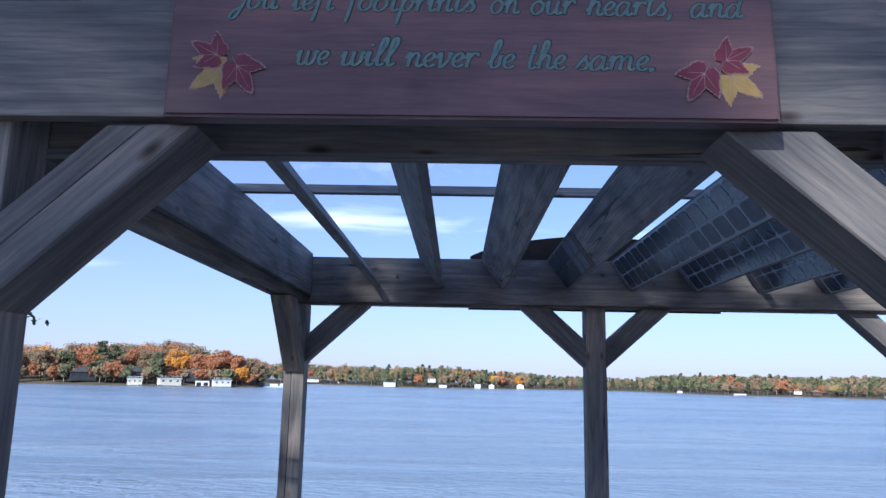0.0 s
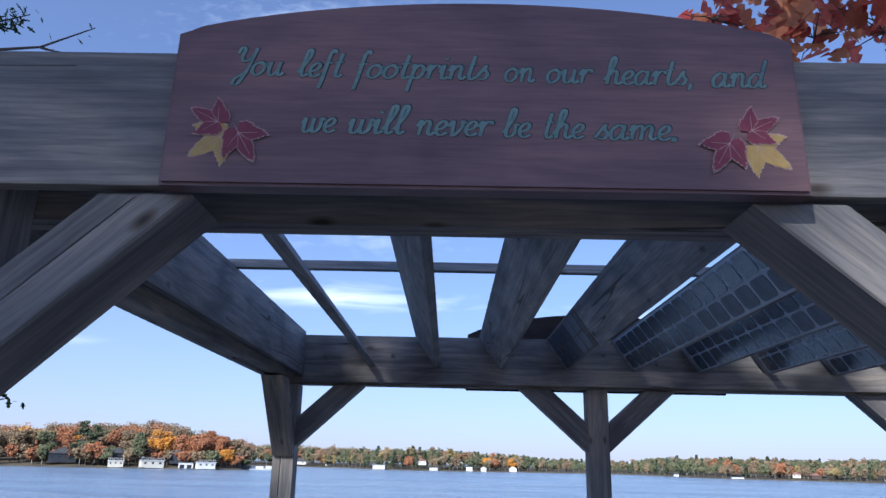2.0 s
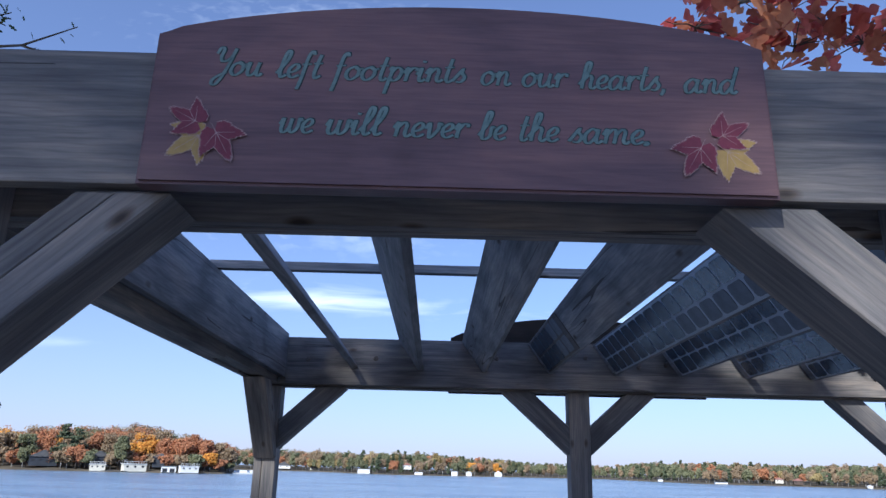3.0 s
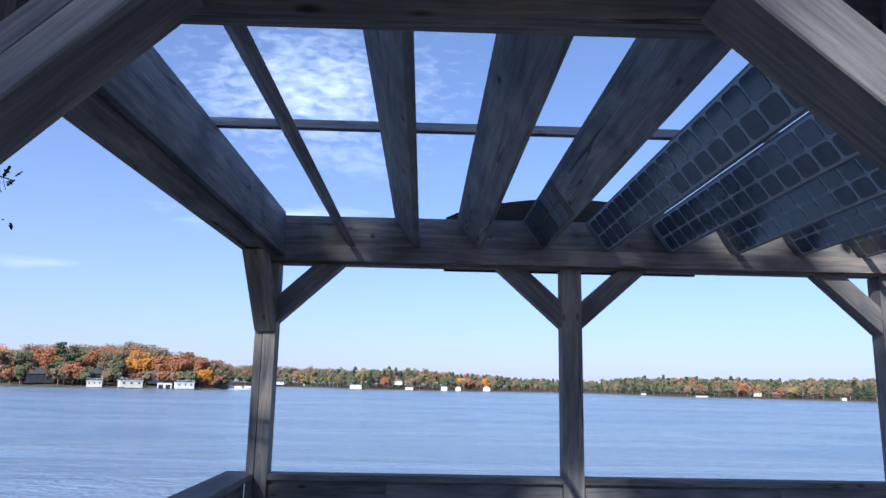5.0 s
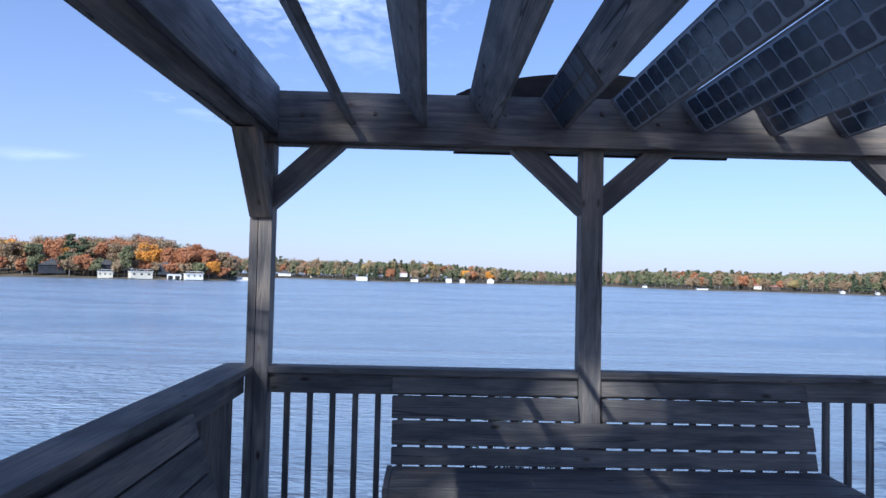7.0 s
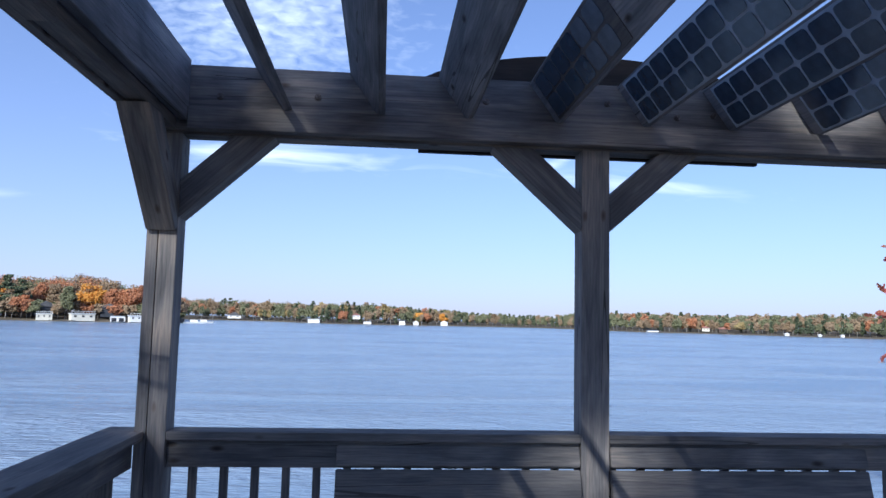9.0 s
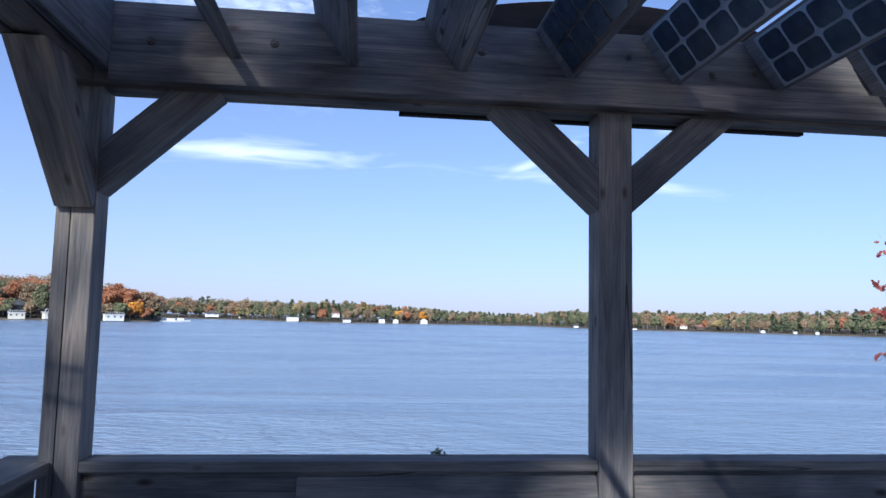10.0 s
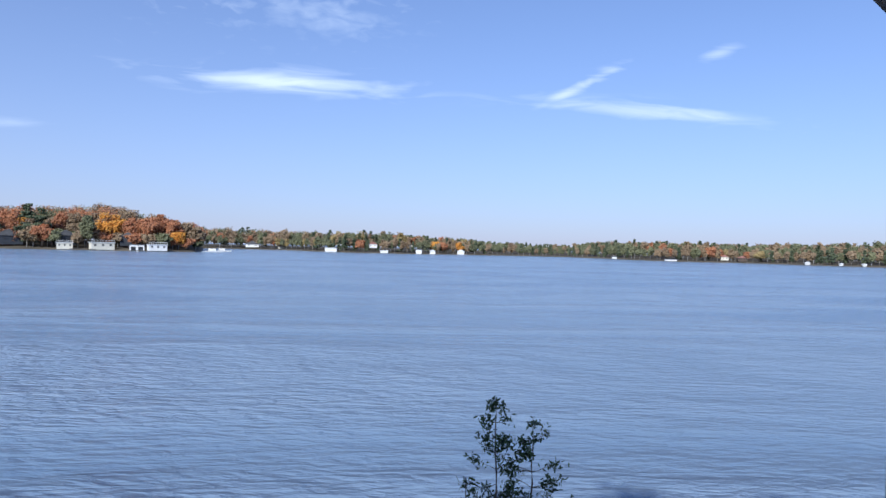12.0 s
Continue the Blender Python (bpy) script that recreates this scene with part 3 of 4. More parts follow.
# ---- the signs ----
def arch_board(width, low, shoulder, top, thick, inset):
    """A board with an arched top; it stands on z = low, its front in the plane y = 0, and its sides lean in by inset."""
    bm = bmesh.new()
    half = width / 2
    ring = [(-half, low), (half, low), (half - inset, shoulder)]
    n = 26
    for i in range(1, n):
        s = 1 - 2 * i / n
        ring.append(((half - inset) * s, shoulder + (top - shoulder) * (1 - s * s) ** 0.85))
    ring.append((-half + inset, shoulder))
    front = [bm.verts.new((x, 0, z)) for x, z in ring]
    back = [bm.verts.new((x, thick, z)) for x, z in ring]
    f = bm.faces.new(front)
    bm.faces.new(list(reversed(back)))
    edges = list(f.edges)
    for i in range(len(ring)):
        j = (i + 1) % len(ring)
        bm.faces.new((front[j], front[i], back[i], back[j]))
    bmesh.ops.bevel(bm, geom=edges, offset=0.006, segments=2, affect="EDGES")
    bmesh.ops.recalc_face_normals(bm, faces=bm.faces[:])
    return bm


SIGN_X, SIGN_Y = -0.939, -3.684
sign = thing("sign", (SIGN_X, SIGN_Y, 2.322), "arched red-brown wooden sign with carved green writing and maple leaves", "sign")
part("sign_board", arch_board(1.200, 0.0, 0.319, 0.393, 0.042, 0.002), SIGN_WOOD, sign)


GLYPHS = {}


def glyph(ch, advance, *strokes):
    GLYPHS[ch] = (advance, strokes)


HUMP = ((0.20, 0.6), (0.50, 1.0), (0.70, 0.8), (0.68, 0.25), (0.85, 0.0), (1.05, 0.2))
LOOP = ((0.0, 0.3), (0.40, 1.2), (0.48, 1.85), (0.30, 1.98), (0.20, 1.4))
BOWL = ((0.70, 0.85), (0.40, 1.0), (0.08, 0.6), (0.15, 0.1), (0.40, 0.0), (0.70, 0.5), (0.75, 1.0))
TAIL = ((0.72, 0.25), (0.88, 0.0), (1.08, 0.2))
glyph("o", 0.92, ((0.45, 1.0), (0.10, 0.75), (0.05, 0.3), (0.35, 0.0), (0.70, 0.3), (0.70, 0.75), (0.45, 1.0), (0.62, 0.8), (0.95, 0.85)))
glyph("u", 1.08, ((0.0, 0.55), (0.15, 0.97), (0.15, 0.3), (0.35, 0.0), (0.65, 0.3), (0.75, 1.0)), ((0.75, 1.0), *TAIL))
glyph("e", 0.75, ((0.0, 0.35), (0.45, 0.5), (0.60, 0.8), (0.40, 1.0), (0.10, 0.65), (0.15, 0.2), (0.40, 0.0), (0.75, 0.2)))
glyph("l", 0.60, (*LOOP, (0.20, 0.4), (0.35, 0.0), (0.60, 0.2)))
glyph("f", 0.66, ((0.55, 1.75), (0.42, 2.0), (0.25, 1.6), (0.20, 0.0), (0.14, -0.85)), ((0.0, 1.0), (0.55, 1.05)))
glyph("t", 0.60, ((0.30, 1.75), (0.20, 0.4), (0.35, 0.0), (0.60, 0.2)), ((0.0, 1.08), (0.52, 1.12)))
glyph("p", 0.90, ((0.05, 0.8), (0.20, 1.0), (0.15, 0.0), (0.10, -0.95)), ((0.17, 0.6), (0.45, 1.0), (0.75, 0.75), (0.65, 0.2), (0.40, 0.0), (0.17, 0.2)))
glyph("r", 0.76, ((0.0, 0.6), (0.20, 1.0), (0.20, 0.0)), ((0.20, 0.55), (0.45, 0.97), (0.70, 0.95), (0.70, 0.78)))
glyph("i", 0.52, ((0.0, 0.5), (0.20, 1.0), (0.18, 0.3), (0.32, 0.0), (0.55, 0.2)), ((0.25, 1.42), (0.27, 1.55)))
glyph("n", 1.02, ((0.0, 0.6), (0.20, 1.0), (0.20, 0.0)), HUMP)
glyph("m", 1.55, ((0.0, 0.6), (0.20, 1.0), (0.20, 0.0)), ((0.20, 0.6), (0.50, 1.0), (0.70, 0.8), (0.70, 0.0)), tuple((x + 0.5, y) for x, y in HUMP))
glyph("s", 0.75, ((0.0, 0.1), (0.45, 1.0), (0.42, 0.75), (0.65, 0.4), (0.50, 0.05), (0.20, 0.06)))
glyph("h", 1.02, (*LOOP, (0.20, 0.0)), HUMP)
glyph("a", 1.05, BOWL, ((0.75, 1.0), *TAIL))
glyph("d", 1.05, BOWL, ((0.86, 1.98), (0.75, 0.9), *TAIL))
glyph("w", 1.30, ((0.0, 0.6), (0.15, 1.0), (0.15, 0.25), (0.35, 0.0), (0.60, 0.3), (0.65, 1.0)), ((0.65, 1.0), (0.65, 0.25), (0.85, 0.0), (1.10, 0.35), (1.10, 1.0), (1.32, 0.85)))
glyph("v", 0.92, ((0.0, 0.6), (0.20, 1.0), (0.30, 0.1), (0.42, 0.0), (0.75, 0.6), (0.72, 1.0), (0.95, 0.88)))
glyph("b", 0.85, (*LOOP, (0.18, 0.3), (0.35, 0.0), (0.65, 0.25), (0.65, 0.85), (0.88, 0.85)))
glyph("Y", 1.15, ((0.0, 1.6), (0.15, 2.05), (0.36, 1.9), (0.33, 1.3), (0.55, 1.0), (0.95, 1.3), (1.10, 2.0)), ((1.10, 2.0), (0.90, 0.5), (0.60, -0.6), (0.30, -0.7), (0.30, -0.3), (0.95, 0.25)))
glyph(",", 0.55, ((0.22, 0.15), (0.22, -0.1), (0.10, -0.32)))
glyph(".", 0.40, ((0.08, 0.06), (0.17, 0.17), (0.27, 0.06), (0.17, -0.04), (0.08, 0.06)), ((0.1, 0.06), (0.25, 0.07)))


def smooth_line(pts, steps=5):
    """A soft curve through the points."""
    p = [Vector((x, y)) for x, y in pts]
    p = [p[0] * 2 - p[1]] + p + [p[-1] * 2 - p[-2]]
    line = []
    for i in range(1, len(p) - 2):
        for k in range(steps):
            t = k / steps
            line.append(0.5 * ((2 * p[i]) + (p[i + 1] - p[i - 1]) * t + (2 * p[i - 1] - 5 * p[i] + 4 * p[i + 1] - p[i + 2]) * t * t
                               + (3 * p[i] - p[i - 1] - 3 * p[i + 1] + p[i + 2]) * t ** 3))
    return line + [p[-2]]


def letter_mesh(ch, unit, material, deep, heavy):
    """One carved letter as broad-nib strokes, slanted, on the x-z plane facing -y."""
    bm = bmesh.new()
    for si, stroke in enumerate(GLYPHS[ch][1]):
        line = [Vector(((q.x + 0.20 * q.y) * unit, q.y * unit)) for q in smooth_line(stroke)]
        rows = []
        for i, q in enumerate(line):
            d = (line[min(i + 1, len(line) - 1)] - line[max(i - 1, 0)]).normalized()
            nrm = Vector((-d.y, d.x))
            half = unit * heavy * (0.055 + 0.075 * abs(d.y))
            a, b = q + nrm * half, q - nrm * half
            y = -deep - si * 0.0002 - i * 0.00002
            rows.append([bm.verts.new((a.x, y, a.y)), bm.verts.new((b.x, y, b.y)), bm.verts.new((b.x, 0.002, b.y)), bm.verts.new((a.x, 0.002, a.y))])
        for r0, r1 in zip(rows, rows[1:]):
            for k in range(3):
                bm.faces.new((r0[k], r0[k + 1], r1[k + 1], r1[k]))
            bm.faces.new((r0[3], r0[0], r1[0], r1[3]))
        bm.faces.new(rows[0])
        bm.faces.new(list(reversed(rows[-1])))
    bmesh.ops.recalc_face_normals(bm, faces=bm.faces[:])
    return mesh_of("letter", bm, material)


MADE = {}


def lettering(word, x, z, unit, wide):
    """A carved word whose left end and baseline are at x, z on the sign's face, spaced to a width."""
    kx = wide / (sum(GLYPHS[ch][0] for ch in word) * unit)
    pen = 0.0
    for ch in word:
        if ch not in MADE:
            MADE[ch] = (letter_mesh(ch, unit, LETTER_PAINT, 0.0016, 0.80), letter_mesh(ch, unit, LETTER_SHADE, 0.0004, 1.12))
        m = Matrix.Translation((SIGN_X + x + pen * unit * kx, SIGN_Y, 2.322 + z)) @ Matrix.Diagonal((kx, 1, 1, 1))
        letter = put("letter", MADE[ch][0], m, sign)
        # a darker copy, shifted up and right, paints the shade of the carving
        put("shade_copy", MADE[ch][1], Matrix.Translation((0.0012, 0, 0.0018)) @ m, letter)
        pen += GLYPHS[ch][0]


for word, x0, x1 in (("You", -0.486, -0.387), ("left", -0.360, -0.274), ("footprints", -0.249, 0.008), ("on", 0.038, 0.095),
                     ("our", 0.118, 0.203), ("hearts,", 0.228, 0.404), ("and", 0.432, 0.535)):
    lettering(word, x0, 0.220 - 0.012 * x0, 0.0295, x1 - x0)
for word, x0, x1 in (("we", -0.345, -0.280), ("will", -0.257, -0.150), ("never", -0.129, 0.012), ("be", 0.034, 0.086),
                     ("the", 0.108, 0.186), ("same.", 0.206, 0.361)):
    lettering(word, x0, 0.104 - 0.010 * x0, 0.0295, x1 - x0)

MAPLE = []
for a, r in ((-180, 0.10), (-152, 0.40), (-128, 0.50), (-104, 0.58), (-86, 0.60), (-72, 0.78), (-58, 1.04), (-46, 0.72), (-32, 0.54), (-20, 0.72), (-9, 0.98), (0, 1.24)):
    MAPLE.append((r * math.sin(radians(a)), r * math.cos(radians(a))))
toothed = []
for (ax, ay), (bx, by) in zip(MAPLE, MAPLE[1:]):
    for k, out in ((0, 1.0), (0.3, 1.07), (0.42, 0.95), (0.68, 1.05), (0.8, 0.94)):
        toothed.append(((ax + (bx - ax) * k) * out, (ay + (by - ay) * k) * out))
MAPLE = toothed + [MAPLE[-1]]
MAPLE = MAPLE + [(-x, y) for x, y in reversed(MAPLE[1:-1])]


def painted_leaf(x, z, size, turn, material, y, label):
    bm = bmesh.new()
    bm.faces.new([bm.verts.new((px * size, 0, pz * size)) for px, pz in MAPLE])
    r = bmesh.ops.extrude_face_region(bm, geom=bm.faces[:])
    for v in r["geom"]:
        if isinstance(v, bmesh.types.BMVert):
            v.co.y -= 0.0016
    bmesh.ops.recalc_face_normals(bm, faces=bm.faces[:])
    m = Matrix.Translation((SIGN_X + x, SIGN_Y - y, 2.322 + z)) @ Matrix.Rotation(radians(turn), 4, "Y")
    leaf = part("painted_leaf", bm, material, sign, label, m)
    rim = bmesh.new()
    rim.faces.new([rim.verts.new((px * size * 1.06, -0.0011, pz * size * 1.06)) for px, pz in MAPLE])
    part("rim", rim, VEIN_PAINT, leaf, "pale painted rim", m)
    veins = bmesh.new()
    for a, ln in ((0, 0.92), (-62, 0.66), (62, 0.66), (-28, 0.6), (28, 0.6), (180, 0.42)):
        c, s = math.sin(radians(a)) * size, math.cos(radians(a)) * size
        w = Vector((s, 0, -c)).normalized() * 0.0005
        p0, p1 = Vector((0, -0.0021, 0)), Vector((c * ln, -0.0021, s * ln))
        veins.faces.new([veins.verts.new(p) for p in (p0 - w, p1 - w * 0.4, p1 + w * 0.4, p0 + w)])
    part("vein", veins, VEIN_PAINT, leaf, "pale painted veins", m)


for s, low_x, low_z, high_x, high_z, gold_x, gold_z in ((1, -0.468, 0.102, -0.496, 0.116, -0.491, 0.097), (-1, 0.465, 0.096, 0.495, 0.114, 0.507, 0.091)):
    painted_leaf(gold_x, gold_z, 0.057, -126 * s, LEAF_YELLOW, 0.0004, "painted yellow maple leaf")
    painted_leaf(high_x - 0.004 * s, high_z + 0.009, 0.048, -62 * s, LEAF_RED, 0.0024, "painted dark red maple leaf")
    painted_leaf(low_x + 0.010 * s, low_z, 0.053, 150 * s, LEAF_RED, 0.0040, "painted dark red maple leaf")

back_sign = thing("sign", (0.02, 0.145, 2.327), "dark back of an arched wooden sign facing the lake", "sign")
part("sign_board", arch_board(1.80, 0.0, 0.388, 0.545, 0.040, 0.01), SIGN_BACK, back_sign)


# ---- the railings ----
def baluster(x, y, parent, half=0.018):
    board("baluster", (x - half, x + half), (y - 0.018, y + 0.018), (-0.24, 0.80), PLANK, parent, bevel=0.003)


rail = thing("railing", (0, 0.07, -0.1), "weathered timber railing with square balusters on the lake side", "railing")
for x0, x1 in ((LX + 0.071, -0.071), (0.071, 2.159)):
    board("cap", (x0, x1), (0.002, 0.146), (0.900, 0.940), PLANK, rail)
    board("rail", (x0, x1), (0.030, 0.070), (0.775, 0.898), PLANK, rail)
x = -1.90
while x < 2.13:
    if abs(x) > 0.10:
        baluster(x, 0.090, rail)
    x += 0.1435

side = thing("railing", (-2.2, -1.7, -0.1), "weathered timber side railing with a broad cap", "railing")
board("cap", (-2.305, -2.105), (-3.42, -0.004), (0.900, 0.940), PLANK, side)
board("cap", (-2.305, LX - 0.072), (-0.002, 0.13), (0.900, 0.940), PLANK, side)
board("rail", (-2.19, -2.15), (-3.42, -0.004), (0.775, 0.898), PLANK, side)
y = -0.12
while y > -3.4:
    baluster(-2.225, y, side, 0.034)
    y -= 0.1435


# ---- the benches ----
def slat(parent, x0, x1, zt, zb, yt, yb, thick=0.036, m=None, ends=(0, 0), name="back_slat"):
    """A leaning slat of a bench's back, its upper edge at yt, zt and its lower edge at yb, zb."""
    up = Vector((0, yt - yb, zt - zb))
    h = up.length
    bm = bmesh.new()
    bmesh.ops.create_cube(bm, size=1, matrix=Matrix.Diagonal((x1 - x0, thick, h, 1)))
    for v in bm.verts:
        if v.co.z > 0:
            v.co.x += ends[0] if v.co.x < 0 else ends[1]
    bmesh.ops.bevel(bm, geom=bm.edges[:], offset=0.004, segments=2, affect="EDGES")
    tilt = Matrix.Rotation(-math.atan2(up.y, up.z), 4, "X")
    p = Matrix.Translation(((x0 + x1) / 2, (yt + yb) / 2 + thick / 2, (zt + zb) / 2)) @ tilt
    part(name, bm, PLANK, parent, "", (m or Matrix.Identity(4)) @ p)


def back_y(z):
    return -0.105 + (z - 0.37) * 0.215


bench = thing("bench", (0.1, -0.3, -0.2), "long weathered slatted timber bench against the railing", "bench")
for zt, zb, cut in ((0.880, 0.790, True), (0.776, 0.640, True), (0.630, 0.486, False), (0.474, 0.374, False)):
    for x0, x1 in (((-1.232, -0.074), (0.074, 1.375)) if cut else ((-1.228, 1.395),)):
        slat(bench, x0, x1, zt, zb, back_y(zt), back_y(zb), ends=(0, -0.004))
for y0, y1 in ((-0.545, -0.40), (-0.394, -0.25), (-0.244, -0.108)):
    board("seat_board", (-1.215, 1.42), (y0, y1), (0.332, 0.37), PLANK, bench)
board("apron", (-1.215, 1.42), (-0.585, -0.547), (0.225, 0.366), PLANK, bench)
board("end_board", (-1.250, -1.217), (-0.585, -0.10), (0.20, 0.372), PLANK, bench)
for x in (-1.10, -0.25, 0.55, 1.28):
    board("leg", (x - 0.045, x + 0.045), (-0.50, -0.41), (-0.2, 0.33), TIMBER, bench)
    board("leg", (x - 0.045, x + 0.045), (-0.20, -0.11), (-0.2, 0.33), TIMBER, bench)

side_bench = thing("bench", (-1.8, -2.0, -0.2), "weathered slatted timber bench along the side railing", "bench")
ALONG = Matrix.Rotation(radians(90), 4, "Z")


def side_back(z):
    return 1.94 + (z - 0.47) * 0.345


for zt, zb in ((0.872, 0.766), (0.756, 0.618), (0.608, 0.476), (0.466, 0.374)):
    slat(side_bench, -3.30, -1.20, zt, zb, side_back(zt), side_back(zb), m=ALONG, ends=(0, 0.012))
for x0, x1 in ((-1.855, -1.72), (-1.714, -1.58), (-1.574, -1.44)):
    board("seat_board", (x0, x1), (-3.30, -1.20), (0.332, 0.37), PLANK, side_bench)
board("apron", (-1.438, -1.400), (-3.30, -1.20), (0.225, 0.366), PLANK, side_bench)
for y in (-3.1, -2.25, -1.32):
    board("leg", (-1.55, -1.46), (y - 0.045, y + 0.045), (-0.2, 0.33), TIMBER, side_bench)
    board("leg", (-1.93, -1.84), (y - 0.045, y + 0.045), (-0.2, 0.33), TIMBER, side_bench)


# ---- trees near the pergola ----
def limb(a, b, r0, r1, sag=0.0, n=7, wob=0.06, seed=0):
    a, b = Vector(a), Vector(b)
    rng = random.Random(seed)
    pts = []
    for i in range(n):
        s = i / (n - 1)
        p = a.lerp(b, s)
        p.z += sag * math.sin(math.pi * s)
        if 0 < i < n - 1:
            p += Vector((rng.uniform(-1, 1), rng.uniform(-1, 1), rng.uniform(-1, 1))) * wob * (b - a).length * 0.5
        pts.append((p, r0 + (r1 - r0) * s))
    return pts


def oak(at, height, label, limbs, clusters, seed, tones, leaf=0.15, per=160, name="oak_tree", gaps=()):
    """limbs: (from height, to point, radius); clusters: (centre, radii, share)."""
    rng = np.random.default_rng(seed)
    at = Vector(at)
    ob = thing(name, at, label, "tree")
    lines = [limb(at, at + Vector((0.3, 0.2, height)), 0.24, 0.07, n=10, wob=0.02, seed=seed)]
    for i, (h, to, r) in enumerate(limbs):
        lines.append(limb(at + Vector((0.3 * h / height, 0.2 * h / height, h)), to, r, r * 0.18, 0.3, 8, 0.06, seed + i + 1))
    pts = {t: [] for t in range(len(tones))}
    for ci, (c, rad, share) in enumerate(clusters):
        n = int(per * share)
        q = rng.normal(size=(n, 3))
        q /= np.linalg.norm(q, axis=1)[:, None]
        q *= (rng.random(n) ** 0.5)[:, None]
        p = np.array(c) + q * np.array(rad)
        for g, r in gaps:   # openings cut in the crown along the sun's way, to light chosen spots
            w = p - np.array(g)
            w = w - np.outer(w @ np.array(SUN_WAY), np.array(SUN_WAY))
            p = p[np.linalg.norm(w, axis=1) > r]
        n = len(p)
        if n < 2:
            continue
        for t in range(len(tones)):
            pts[t].append(p[t::len(tones)])
        for k in range(0, n, max(1, n // 7)):
            lines.append(limb(c, p[k], 0.006, 0.002, 0, 4, 0.08, seed + 100 + k))
    put("trunk", tube_mesh("trunk", lines[:1], BARK), Matrix.Identity(4), ob)
    tagged(put("branches", tube_mesh("branches", lines[1:], BARK), Matrix.Identity(4), ob), "bare brown limbs and twigs", kind="stuff")
    for t, mat in enumerate(tones):
        p = np.concatenate(pts[t])
        me = leaf_cloud("crown", OAK_LEAF, p, leaf * rng.uniform(0.7, 1.2, len(p)), rng, mat, fold=0.25)
        put("crown", me, Matrix.Identity(4), ob, "rust-red lobed leaves" if t == 0 else "amber lobed leaves")
    return ob


# the oak whose branch hangs over the pergola
rng = np.random.default_rng(5)
over = []
for k in range(26):
    f = k / 25
    over.append(((0.55 + 2.6 * f + rng.uniform(-0.15, 0.15), -1.25 + rng.uniform(-0.5, 0.5) - 0.6 * f, 4.42 + 0.5 * f + rng.uniform(-0.22, 0.5)), (0.28, 0.3, 0.16), 1.0))
for k in range(26):
    over.append(((3.6 + rng.uniform(-1.2, 2.8), -2.6 + rng.uniform(-2, 2), 5.6 + rng.uniform(-0.6, 2.4)), (0.9, 0.9, 0.6), 1.2))
oak((5.0, -3.6, -0.3), 8.0, "red oak with rust-coloured autumn leaves beside the pergola",
    [(3.2, (0.75, -1.3, 4.5), 0.085), (3.8, (1.7, -0.9, 5.0), 0.07), (4.5, (2.6, -4.2, 6.3), 0.08), (4.0, (6.8, -1.8, 6.2), 0.08)],
    over, 11, (OAK_RED, OAK_AMBER), 0.18, 20)

# an unseen oak, added behind the entrance so its crown shades and dapples the deck
GAPS = [((-0.17, -3.6, 2.18), 0.29), ((0.0, -3.6, 2.00), 0.33), ((-1.66, -3.6, 2.24), 0.25), ((-0.745, -3.68, 2.66), 0.21), ((-2.28, -3.6, 2.36), 0.23),
        ((-2.07, 0.0, 1.73), 0.25), ((-2.07, 0.0, 1.36), 0.23), ((-2.06, 0.0, 0.93), 0.25), ((0.0, 0.0, 0.78), 0.22),
        ((-0.71, -0.02, 0.59), 0.235), ((-0.28, -0.02, 0.66), 0.22), ((0.32, -0.02, 0.86), 0.29), ((0.37, -0.45, 0.36), 0.23), ((-0.63, -0.45, 0.34), 0.23),
        ((-1.50, -0.02, 2.50), 0.22), ((0.17, -0.02, 2.44), 0.23), ((0.35, 0.0, 2.28), 0.23), ((1.16, -0.02, 2.50), 0.22), ((2.09, 0.0, 2.19), 0.33)]


def shade_oak(at, r, z0, z1, seed, count, leaf):
    rng = np.random.default_rng(seed)
    cl = []
    for k in range(count):
        a, q = rng.uniform(0, 2 * math.pi), r * math.sqrt(rng.random())
        cl.append(((at[0] + q * math.cos(a), at[1] + q * math.sin(a), rng.uniform(z0, z1)), (0.85, 0.85, 0.6), 1.0))
    limbs = [(z0 * 0.7, (at[0] + r * 0.6 * math.cos(w), at[1] + r * 0.6 * math.sin(w), (z0 + z1) / 2), 0.09) for w in (0.4, 1.7, 2.9, 4.2, 5.4)]
    oak(at, z1 - 1, "unseen oak added behind the entrance to shade the deck", limbs, cl, seed, (OAK_RED, OAK_AMBER), leaf, 150, gaps=GAPS)


shade_oak((-9.6, -18.2, -0.6), 5.2, 10.5, 17.5, 21, 190, 0.30)


def sprays(rng, line, n, spread, size, start=0.25):
    """Points for flat sprays set along an outer limb."""
    pts, sz = [], []
    for _ in range(n):
        s = start + (1 - start) * rng.random() ** 0.8
        i = min(int(s * (len(line) - 1)), len(line) - 2)
        p = Vector(line[i][0]).lerp(Vector(line[i + 1][0]), s * (len(line) - 1) - i)
        pts.append((p.x + rng.normal() * spread, p.y + rng.normal() * spread, p.z + rng.normal() * spread * 0.55))
        sz.append(size * rng.uniform(0.6, 1.25))
    return pts, sz


